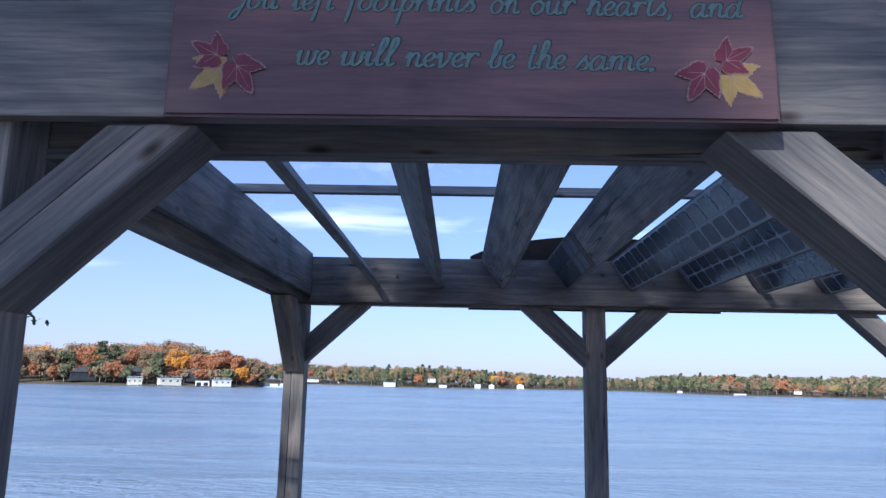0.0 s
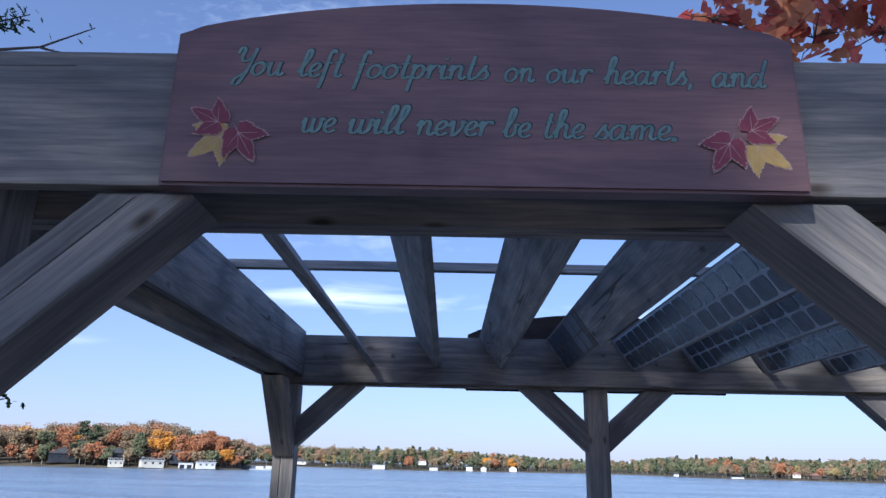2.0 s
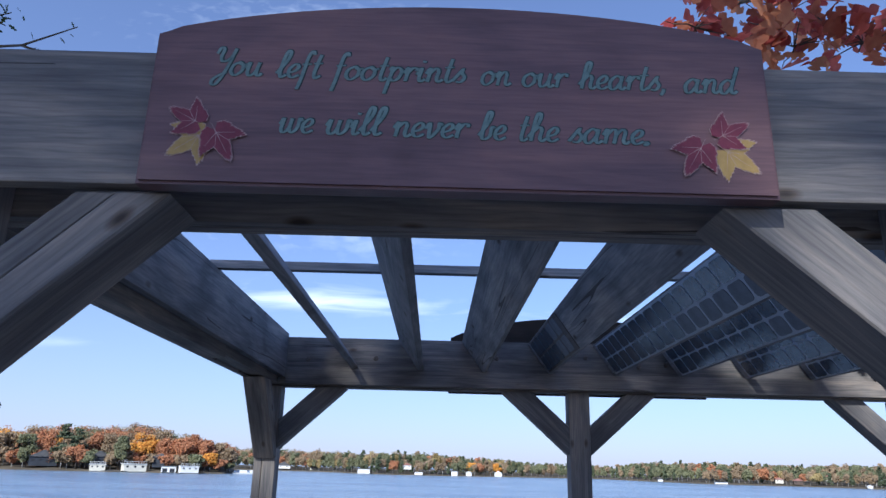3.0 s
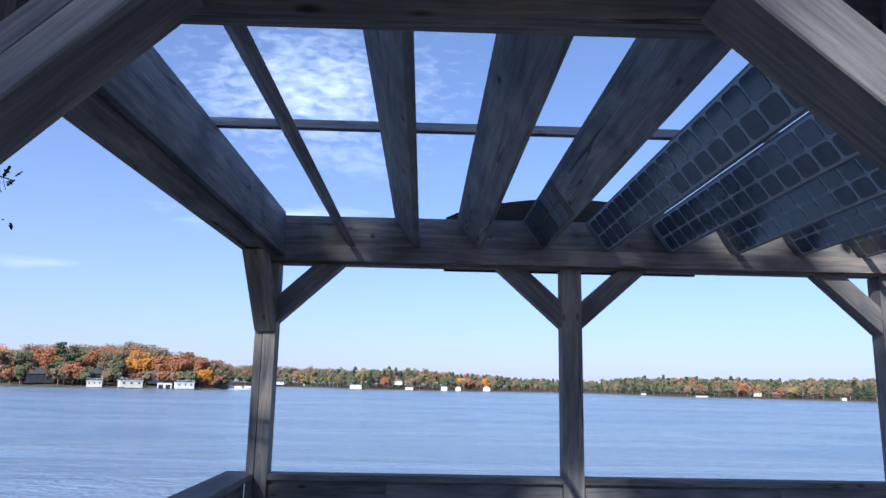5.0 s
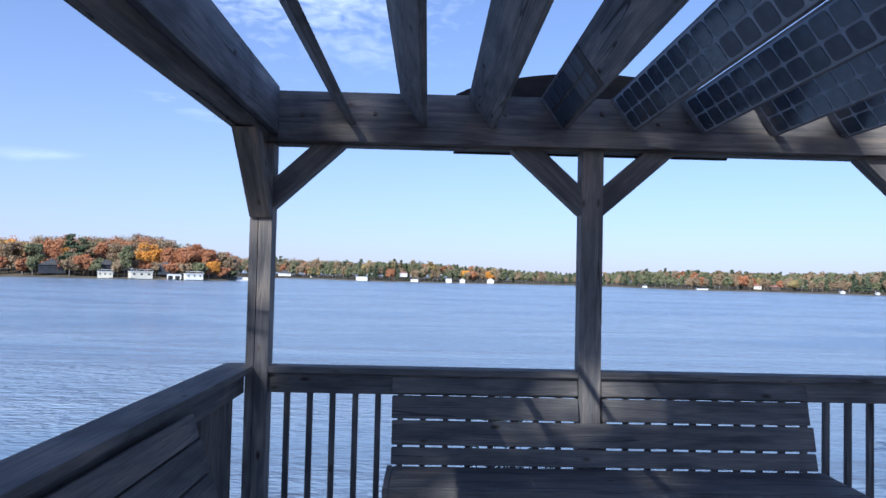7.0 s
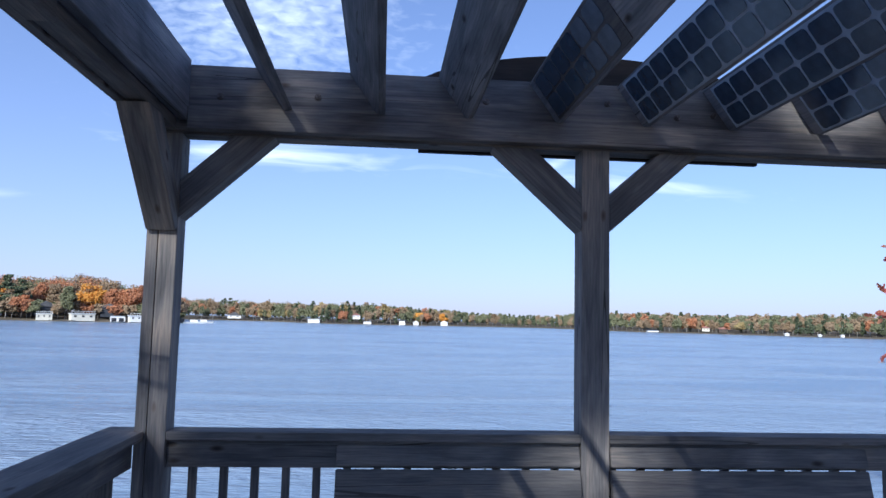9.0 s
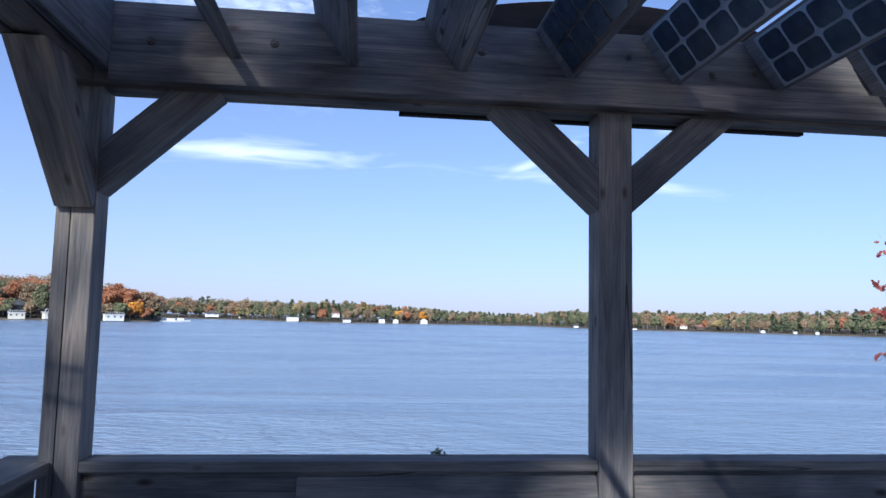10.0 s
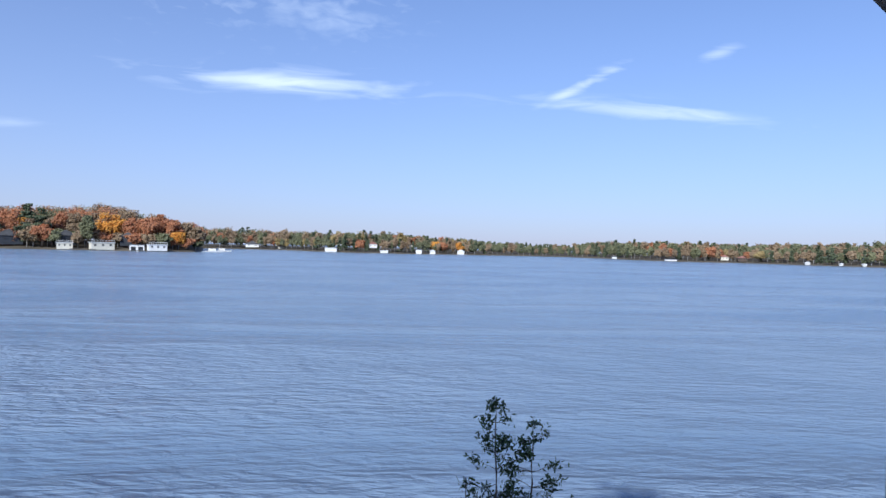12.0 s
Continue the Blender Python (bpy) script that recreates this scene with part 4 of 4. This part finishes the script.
def cedar(at, height, reach, whorls, label, seed, low=0.2, leaves=26, spread=0.07, size=0.13, radius=0.1, lean=(0, 0), name="cedar_tree", gap=0.0, boughs=()):
    rng = np.random.default_rng(seed)
    at = Vector(at)
    ob = thing(name, at, label, "tree")
    top = at + Vector((lean[0], lean[1], height))
    lines = [limb(at, top, radius, 0.004, 0, 12, 0.012, seed)]
    pts, sz = [], []
    for w in range(whorls):
        s = low + (1 - low) * (w + 0.5) / whorls
        c = at.lerp(top, s)
        for k in range(4):
            if rng.random() < gap:
                continue
            a = rng.uniform(0, 6.28)
            ln = reach * (1.08 - s) / (1.08 - low) * rng.uniform(0.65, 1.15) + 0.04
            end = c + Vector((math.cos(a) * ln, math.sin(a) * ln, ln * rng.uniform(0.05, 0.55)))
            line = limb(c, end, max(0.004, radius * 0.16 * (1.1 - s)), 0.002, -0.04 * ln, 6, 0.05, seed + w * 7 + k)
            lines.append(line)
            p, z = sprays(rng, line, int(leaves * (0.4 + ln / reach)), spread, size, 0.42)
            pts += p
            sz += z
    for k, (h, end, full) in enumerate(boughs):
        line = limb(at + Vector((0, 0, h)), end, 0.022, 0.002, 0.06, 9, 0.05, seed + 500 + k)
        lines.append(line)
        for f in (4, 5, 6, 7):
            q = Vector(line[f][0])
            twig = limb(q, q + Vector((0.20 * (9 - f) / 5, rng.uniform(-0.12, 0.12), rng.uniform(-0.08, 0.10))), 0.006, 0.001, 0, 5, 0.10, seed + 600 + 9 * k + f)
            lines.append(twig)
            p, z = sprays(rng, twig, int(full * 0.6), spread * 0.3, size * 0.62, 0.3)
            pts += p
            sz += z
        p, z = sprays(rng, line, full, spread * 0.4, size * 0.62, 0.85)
        pts += p
        sz += z
    p, z = sprays(rng, [(at.lerp(top, 0.9), 0), (top, 0)], leaves // 2, spread * 0.4, size * 0.7, 0.1)
    pts += p
    sz += z
    put("trunk", tube_mesh("trunk", lines[:1], BARK, 6), Matrix.Identity(4), ob)
    tagged(put("branches", tube_mesh("branches", lines[1:], BARK, 6), Matrix.Identity(4), ob), "thin brown branches", kind="stuff")
    put("crown", leaf_cloud("crown", SPRAY, pts, sz, rng, CEDAR), Matrix.Identity(4), ob, "dark green scaly sprays")
    return ob


cedar((0.05, 6.55, bank_height(0.05, 6.55)), -0.21 - bank_height(0.05, 6.55), 0.50, 9, "slender young cedar on the bank below the deck", 31, 0.30, 44, 0.036, 0.055, 0.022, (-0.02, 0), "cedar_sapling", 0.25)
cedar((0.44, 6.55, bank_height(0.44, 6.55)), -0.39 - bank_height(0.44, 6.55), 0.62, 8, "slender young cedar on the bank below the deck", 37, 0.30, 44, 0.036, 0.055, 0.020, (0.0, 0), "cedar_sapling", 0.25)
cedar((-0.31, 6.35, bank_height(-0.31, 6.35)), -1.0 - bank_height(-0.31, 6.35), 0.22, 5, "small young cedar on the bank below the deck", 41, 0.3, 9, 0.04, 0.08, 0.014, (0, 0), "cedar_sapling", 0.2)
cedar((-4.3, -2.3, bank_height(-4.3, -2.3)), 8.5, 0.95, 26, "tall dark cedar beside the pergola", 53, 0.2, 110, 0.06, 0.055, 0.13, (0, 0), "cedar_tree", 0.25,
      ((2.45, (-2.20, -2.87, 2.09), 46), (2.25, (-2.26, -2.84, 1.99), 40), (3.1, (-2.33, -2.60, 3.36), 4), (3.2, (-2.57, -2.62, 3.40), 90)))

# a young maple at the water's edge
mp = np.random.default_rng(61)
oak((11.3, 10.2, bank_height(11.3, 10.2)), 5.5, "young maple with sparse orange leaves by the water", [(2.0, (9.0, 10.0, 2.3), 0.03), (1.4, (9.0, 10.2, 1.0), 0.03), (2.6, (9.4, 9.8, 3.2), 0.03)],
    [((9.1, 10.0, 2.25), (0.45, 0.4, 0.10), 0.6), ((9.05, 10.0, 1.75), (0.4, 0.4, 0.12), 0.7), ((9.1, 10.2, 0.95), (0.35, 0.3, 0.22), 0.5), ((9.6, 9.9, 3.1), (0.5, 0.4, 0.3), 0.9)]
    + [((10.6 + mp.uniform(-0.8, 1.5), 10.2 + mp.uniform(-1, 1), 2.4 + mp.uniform(-1, 2.4)), (0.5, 0.5, 0.4), 1.0) for _ in range(14)],
    71, (OAK_AMBER, OAK_RED), 0.15, 40, "maple_tree")


# ---- the far woods ----
def crown_points(rng, base, h, w, kind, n):
    """Leaf tufts for one far tree: many loose boughs for broadleaves, ragged tiers for conifers."""
    if kind == "pine":
        k = 26
        lift = np.sort(rng.uniform(0.16, 1.0, k))
        turn = rng.uniform(0, 6.28, k)
        reach = w * 0.46 * (1.06 - lift) ** 0.75 * rng.uniform(0.55, 1.1, k)
        i = rng.integers(0, k, n)
        out = rng.random(n) ** 0.6
        p = np.column_stack([reach[i] * out * np.cos(turn[i]), reach[i] * out * np.sin(turn[i]), h * lift[i] - 0.10 * reach[i] * out])
        p += np.clip(rng.normal(size=(n, 3)), -1.7, 1.7) * np.array([w * 0.055, w * 0.055, h * 0.016])
    else:
        k = 20
        q = rng.normal(size=(k, 3))
        q /= np.linalg.norm(q, axis=1)[:, None]
        lob = q * np.array([w * 0.40, w * 0.40, h * 0.30]) * rng.uniform(0.45, 1.0, k)[:, None] + np.array([0, 0, h * 0.63])
        i = rng.integers(0, k, n)
        p = lob[i] + np.clip(rng.normal(size=(n, 3)), -1.7, 1.7) * np.array([w * 0.095, w * 0.095, h * 0.058])
        p[:, 2] = np.maximum(p[:, 2], h * 0.10)
    out = p - np.array([0, 0, h * 0.5])
    return p + np.array(base), out / np.linalg.norm(out, axis=1)[:, None] * 0.7 - 0.5 * np.array(SUN_WAY) + rng.normal(size=(n, 3)) * 0.75


def far_tree(base, h, w, tone, seed, label, name="tree"):
    rng = np.random.default_rng(seed)
    base = Vector(base)
    ob = thing(name, base, label, "tree", "trees on the far shore")
    top = base + Vector((0, 0, h * 0.8))
    lines = [limb(base, top, 0.28, 0.06, 0, 5, 0.02, seed)]
    for k in range(5):
        a = rng.uniform(0, 6.28)
        lines.append(limb(base.lerp(top, 0.35 + 0.1 * k), base + Vector((math.cos(a) * w * 0.35, math.sin(a) * w * 0.35, h * (0.55 + 0.07 * k))), 0.10, 0.03, 0, 4, 0.05, seed + k))
    put("trunk", tube_mesh("trunk", lines, BARK, 5), Matrix.Identity(4), ob)
    p, f = crown_points(rng, base, h, w, "pine" if tone == "pine" else "broad", 5200)
    put("crown", leaf_cloud("crown", CLUMP, p, rng.uniform(0.38, 0.85, len(p)), rng, TONE[tone], f), Matrix.Identity(4), ob)
    return ob


def label_for(tone):
    return {"rust": "rust-red autumn tree on the headland", "orange": "bright orange maple on the headland shore", "brown": "brown half-bare autumn tree on the headland",
            "gold": "golden autumn tree on the headland", "green": "olive green broadleaf tree on the headland", "pine": "tall dark green pine on the headland"}[tone]


# the trees that stand out on the headland: bearing, height, width, tone, distance behind the water's edge
for i, (az, h, w, tone, back) in enumerate((
        (-30.2, 15.0, 11, "brown", 16), (-28.6, 13.5, 8, "green", 8), (-27.6, 15.5, 11, "rust", 22), (-26.5, 16.6, 8.5, "pine", 10), (-25.7, 15.2, 7.5, "pine", 12), (-25.6, 9.5, 8, "rust", 5),
        (-25.0, 7.0, 6, "green", 4), (-24.3, 15.0, 10, "rust", 22), (-23.4, 14.2, 10, "brown", 20), (-22.8, 13.6, 7, "green", 7), (-22.3, 15.8, 11, "brown", 26), (-21.2, 15.2, 11, "orange", 14),
        (-20.4, 17.2, 12, "brown", 30), (-19.7, 13.0, 9, "rust", 16), (-18.7, 13.2, 9, "rust", 14), (-18.0, 14.0, 9, "rust", 20), (-17.1, 12.6, 9, "rust", 14), (-16.7, 8.0, 6, "orange", 5),
        (-16.2, 12.8, 9, "brown", 16), (-15.5, 10.5, 8, "brown", 10), (-16.0, 5.0, 6, "rust", 4), (-15.3, 5.0, 5, "green", 4), (-20.9, 19.0, 12, "brown", 60), (-22.0, 18.5, 13, "brown", 60), (-24.0, 16.5, 12, "rust", 55))):
    d = between(az, HEAD_AZ, HEAD_D)
    far_tree(out_at(az, d + back, WATER_Z + 0.5 + 0.03 * back), h * 1.12, w * (1.75 if tone == "pine" else 1.15), tone, 300 + i * 17, label_for(tone), "pine_tree" if tone == "pine" else "tree")


for i, (az, h, w, tone, back) in enumerate(((-6.4, 9, 6, "pine", 2), (-4.2, 9.5, 6, "pine", 2), (-3.0, 8.5, 7, "rust", 3), (0.3, 13, 8, "gold", 14), (2.9, 8.5, 7, "orange", 8),
                                            (3.6, 7.5, 6, "rust", 5), (4.9, 7.5, 6.5, "orange", 9), (24.0, 7.5, 7, "rust", 4), (27.3, 6, 6, "gold", 2), (32.0, 8, 5, "pine", 2))):
    far_tree(out_at(az, between(az, FAR_AZ, FAR_D) + back, WATER_Z + 0.6), h, w, tone, 900 + i * 13, {"pine": "dark green conifer at the far water's edge", "rust": "rust-red autumn tree on the far shore",
             "orange": "bright orange autumn tree on the far shore", "gold": "golden autumn tree on the far shore"}[tone], "pine_tree" if tone == "pine" else "tree")


def woods(name, azs, ds, tops, rows, step, mix, clumps, size, seed, label, az_lo, az_hi, wide=0.75):
    """A belt of woodland: one object for each tone, made of the clumps and trunks of many trees."""
    rng = np.random.default_rng(seed)
    pts = {}
    trunks = []
    for back, tall in rows:
        az = az_lo
        while az < az_hi:
            d = between(az, azs, ds) + back + rng.uniform(-4, 4)
            h = between(az, azs, tops) * tall * rng.uniform(0.82, 1.05)
            z = WATER_Z + 0.4 + 0.022 * back
            weights = np.array(mix(az, rng), float)
            tone = [t for t, _ in FAR_TONES][rng.choice(6, p=weights / weights.sum())]
            h -= 0.022 * back
            w = h * (0.50 if tone == "pine" else wide) * rng.uniform(0.8, 1.2)
            base = out_at(az, d, z)
            pts.setdefault(tone, []).append(crown_points(rng, base, h, w, "pine" if tone == "pine" else "broad", clumps))
            if back < 15:
                trunks.append(limb(base, base + Vector((0, 0, h * 0.85)), 0.20, 0.07, 0, 3, 0.01, int(rng.integers(1e6))))
            az += step * rng.uniform(0.6, 1.4)
    for tone, p in pts.items():
        p, f = np.concatenate([a for a, _ in p]), np.concatenate([b for _, b in p])
        ob = put(name, leaf_cloud(name, CLUMP, p, size * rng.uniform(0.6, 1.3, len(p)), rng, TONE[tone], f), Matrix.Identity(4))
        tagged(ob, f"{label}, {tone} foliage", "woods", kind="stuff")
    ob = put(name, tube_mesh(name, trunks, PALE_BARK, 4), Matrix.Identity(4))
    tagged(ob, "pale bare trunks along the wooded shore", "woods", kind="stuff")


def head_mix(az, rng):
    return (4.5, 0.5, 6.5, 0.8, 1.0, 0.5)


def far_mix(az, rng):
    if az < -3:
        return (0.3, 0.0, 4.2, 1.0, 2.6, 0.5 if az < -5.5 else 4.0)
    if az < 5.5:
        return (0.6, 0.0, 3.2, 0.6, 3.6, 2.2)
    if az < 19:
        return (0.0, 0.0, 1.6, 0.1, 5.0, 2.6)
    return (0.3, 0.0, 3.2, 0.2, 3.8, 2.4)


woods("headland_woods", HEAD_AZ, HEAD_D, HEAD_TOP, ((9, 0.42), (26, 0.70), (45, 0.88), (70, 0.94), (95, 0.98)), 0.62, head_mix, 1700, 0.66, 91, "dense autumn woods on the headland", -40, -15.1)
woods("far_woods", FAR_AZ, FAR_D, FAR_TOP, ((7, 0.62), (20, 0.85), (40, 0.96), (70, 1.0)), 0.36, far_mix, 760, 0.82, 97, "mixed autumn woods along the far shore", -16, 47, 0.58)


# ---- houses, boathouses and boats on the far shore ----
def gable(bm, w, d, z0, rise, over=0.4):
    a = [bm.verts.new(p) for p in ((-w / 2 - over, -d / 2 - over, z0), (w / 2 + over, -d / 2 - over, z0), (w / 2 + over, d / 2 + over, z0), (-w / 2 - over, d / 2 + over, z0), (0, -d / 2 - over, z0 + rise), (0, d / 2 + over, z0 + rise))]
    for f in ((0, 1, 4), (1, 2, 5, 4), (2, 3, 5), (3, 0, 4, 5), (3, 2, 1, 0)):
        bm.faces.new([a[i] for i in f])
    return bm


def box_bm(x0, x1, y0, y1, z0, z1):
    bm = bmesh.new()
    bmesh.ops.create_cube(bm, size=1, matrix=Matrix.Translation(((x0 + x1) / 2, (y0 + y1) / 2, (z0 + z1) / 2)) @ Matrix.Diagonal((x1 - x0, y1 - y0, z1 - z0, 1)))
    return bm


def shore_house(name, az, d, w, depth, h, z, wall_mat, roof_mat, label, category, flat=False, doors=2, turn=0, windows=0, rail_on=False):
    at = out_at(az, d, WATER_Z + z)
    ob = thing(name, at, label, category, "buildings on the far shore")
    ob.matrix_basis = Matrix.Translation(at) @ Matrix.Rotation(radians(-az + turn), 4, "Z")
    part("wall", box_bm(-w / 2, w / 2, 0, depth, 0, h), wall_mat, ob)
    base = world_of(ob)
    if flat:
        part("roof", box_bm(-w / 2 - 0.3, w / 2 + 0.3, -0.3, depth + 0.3, h + 0.004, h + 0.22), roof_mat, ob)
        if rail_on:
            bm = box_bm(-w / 2, w / 2, -0.1, 0.0, h + 1.05, h + 1.15)
            for k in range(9):
                x = -w / 2 + 0.1 + (w - 0.2) * k / 8
                bmesh.ops.create_cube(bm, size=1, matrix=Matrix.Translation((x, -0.05, h + 0.64)) @ Matrix.Diagonal((0.1, 0.1, 0.82, 1)))
            part("roof_railing", bm, WHITE_SIDING, ob, "white railing round a flat roof")
    else:
        bm = gable(bmesh.new(), w, depth, h + 0.004, w * 0.28)
        part("roof", bm, roof_mat, ob, m=base @ Matrix.Translation((0, depth / 2, 0)))
    for k in range(doors):
        x = -w / 2 + w * (k + 0.5) / doors
        part("door", box_bm(x - w * 0.33 / doors, x + w * 0.33 / doors, -0.08, 0.02, 0.1, h * 0.66), OPENING_SHADE if doors == 2 else wall_mat, ob, "flat dark panel for the shade in a boat slip" if doors == 2 else "")
    for k in range(windows):
        x = -w / 2 + w * (k + 0.5) / windows
        part("window", box_bm(x - w * 0.05, x + w * 0.05, -0.09, 0.02, h * 0.55, h * 0.78), OPENING_SHADE, ob)
    return ob


shore_house("boathouse", -24.2, 350, 6.2, 5, 2.7, 0.3, CREAM_SIDING, WHITE_SIDING, "cream boathouse with a railed flat roof at the water", "boathouse", True, 0, 0, 3, True)
shore_house("boathouse", -21.75, 347, 9.4, 5, 3.1, 0.3, CREAM_SIDING, WHITE_SIDING, "wide cream boathouse with a railed flat roof", "boathouse", True, 0, 12, 3, True)
shore_house("boathouse", -19.5, 344, 6.0, 5, 2.5, 0.3, WHITE_SIDING, ROOFING, "low white boathouse with dark boat slips", "boathouse", True, 2, 0, 0)
shore_house("boathouse", -18.05, 340, 7.6, 5, 2.7, 0.3, WHITE_SIDING, WHITE_SIDING, "white boathouse with a railed flat roof", "boathouse", True, 0, 10, 3, True)
shore_house("house", -24.1, 358, 9.0, 6, 4.2, 2.0, SHADED_SLATE, ROOFING, "slate grey cottage among the trees on the headland", "house", False, 0, 8, 4)
shore_house("house", -27.6, 366, 11, 6, 3.8, 1.8, SHADED_SLATE, ROOFING, "dark cottage among the trees on the headland", "house", False, 0, 0, 4)
shore_house("house", -20.1, 356, 7, 6, 4.2, 2.2, SHADED_SLATE, ROOFING, "dark cottage half hidden in the trees", "house", False, 0, -8, 3)
for az, d, w, h, z, wm, rm, lab, flat in (
        (-11.3, 575, 12, 3.5, 1.6, WHITE_SIDING, ROOFING, "low white cottage on the far shore", False),
        (-9.0, 566, 8, 2.4, 1.0, CREAM_SIDING, ROOFING, "small cream boathouse on the far shore", False),
        (-5.3, 470, 9, 3.6, 0.3, WHITE_SIDING, WHITE_SIDING, "white boathouse with a flat roof on the far shore", True),
        (-2.0, 474, 6.5, 3.8, 3.4, WHITE_SIDING, RED_ROOF, "white house with a reddish roof above the shore", False),
        (-0.6, 475, 6.5, 3.6, 4.4, CREAM_SIDING, RED_ROOF, "cream house with a reddish roof above the shore", False),
        (-1.1, 462, 6, 2.2, 0.3, WHITE_SIDING, WHITE_SIDING, "low white boathouse on the far shore", True),
        (1.65, 462, 4.6, 4.0, 0.3, WHITE_SIDING, ROOFING, "tall narrow white boathouse on the far shore", True),
        (2.75, 466, 4.2, 2.8, 0.3, WHITE_SIDING, WHITE_SIDING, "white gabled boathouse on the far shore", False),
        (5.0, 478, 5.6, 3.0, 0.3, WHITE_SIDING, WHITE_SIDING, "bright white gabled boathouse on the far shore", False),
        (0.9, 478, 5, 3.6, 3.4, CREAM_SIDING, ROOFING, "cream house among trees above the shore", False),
        (17.0, 438, 3.4, 1.9, 0.3, WHITE_SIDING, ROOFING, "white boathouse on the wooded shore", False),
        (21.2, 398, 7.0, 1.3, 0.3, WHITE_SIDING, ROOFING, "long low white boathouse on the wooded shore", True),
        (25.0, 418, 4.6, 2.8, 1.2, CREAM_SIDING, RED_ROOF, "cream house with a reddish roof among the trees", False),
        (26.2, 417, 5, 2.8, 0.8, BROWN_SIDING, RED_ROOF, "brown house with a reddish roof among the trees", False),
        (28.1, 414, 3.4, 2.8, 3.2, CREAM_SIDING, RED_ROOF, "cream house above the trees of the shore", False),
        (30.5, 394, 2.6, 1.3, 0.3, WHITE_SIDING, WHITE_SIDING, "small white boathouse on the wooded shore", False),
        (32.6, 390, 2.0, 1.2, 0.3, WHITE_SIDING, WHITE_SIDING, "small white boathouse on the wooded shore", False),
        (34.0, 388, 2.0, 1.3, 0.3, WHITE_SIDING, WHITE_SIDING, "small white boathouse on the wooded shore", False)):
    shore_house("boathouse" if z < 0.5 else "house", az, d - 2, w * 0.82, w * 0.6, h * 0.66, z, wm, rm, lab, "boathouse" if z < 0.5 else "house", flat, 0, az * 0.4, 0 if z < 0.5 else 2)


def motor_boat(az, d, length, label):
    at = out_at(az, d, WATER_Z - 0.2)
    ob = thing("motor_boat", at, label, "boat")
    ob.matrix_basis = Matrix.Translation(at) @ Matrix.Rotation(radians(-az), 4, "Z")
    bm = bmesh.new()
    rings = []
    for s, wd, z in ((-0.5, 0.9, 0.8), (-0.2, 1.0, 0.8), (0.2, 0.9, 0.9), (0.42, 0.5, 1.05), (0.5, 0.05, 1.15)):
        rings.append([bm.verts.new((s * length, y * wd, h)) for y, h in ((-1.1, z), (-0.7, 0), (0.7, 0), (1.1, z))])
    for a, b in zip(rings, rings[1:]):
        for i in range(4):
            bm.faces.new((a[i], a[(i + 1) % 4], b[(i + 1) % 4], b[i]))
    bm.faces.new(rings[0])
    part("hull", bm, WHITE_SIDING, ob)
    part("cabin", box_bm(-length * 0.2, length * 0.15, -0.8, 0.8, 0.85, 1.9), WHITE_SIDING, ob)
    return ob


motor_boat(-14.2, 358, 10, "white motor boat moored off the headland")
motor_boat(-13.5, 378, 9, "white motor boat moored off the headland")
dock = thing("dock", out_at(-23.9, 346, WATER_Z), "low wooden dock beside the boathouses", "dock")
dock.matrix_basis = Matrix.Translation(out_at(-23.1, 346, WATER_Z)) @ Matrix.Rotation(radians(23.7), 4, "Z")
part("deck_top", box_bm(-5, 5, 0, 2.5, 0.45, 0.62), PLANK, dock)
for x in (-4.5, 0, 4.5):
    part("pile", box_bm(x - 0.15, x + 0.15, 0.2, 0.5, -1, 0.448), PLANK, dock)

# ---- the deck's planks ----
deck = thing("floor", (0, -1.7, -0.2), "weathered timber deck of the pergola", "floor", kind="structure")
y = -5.6
while y < -0.06:
    board("plank", (-2.18, 2.45), (y, y + 0.136), (-0.038, 0.0), DECK_WOOD, deck)
    y += 0.142
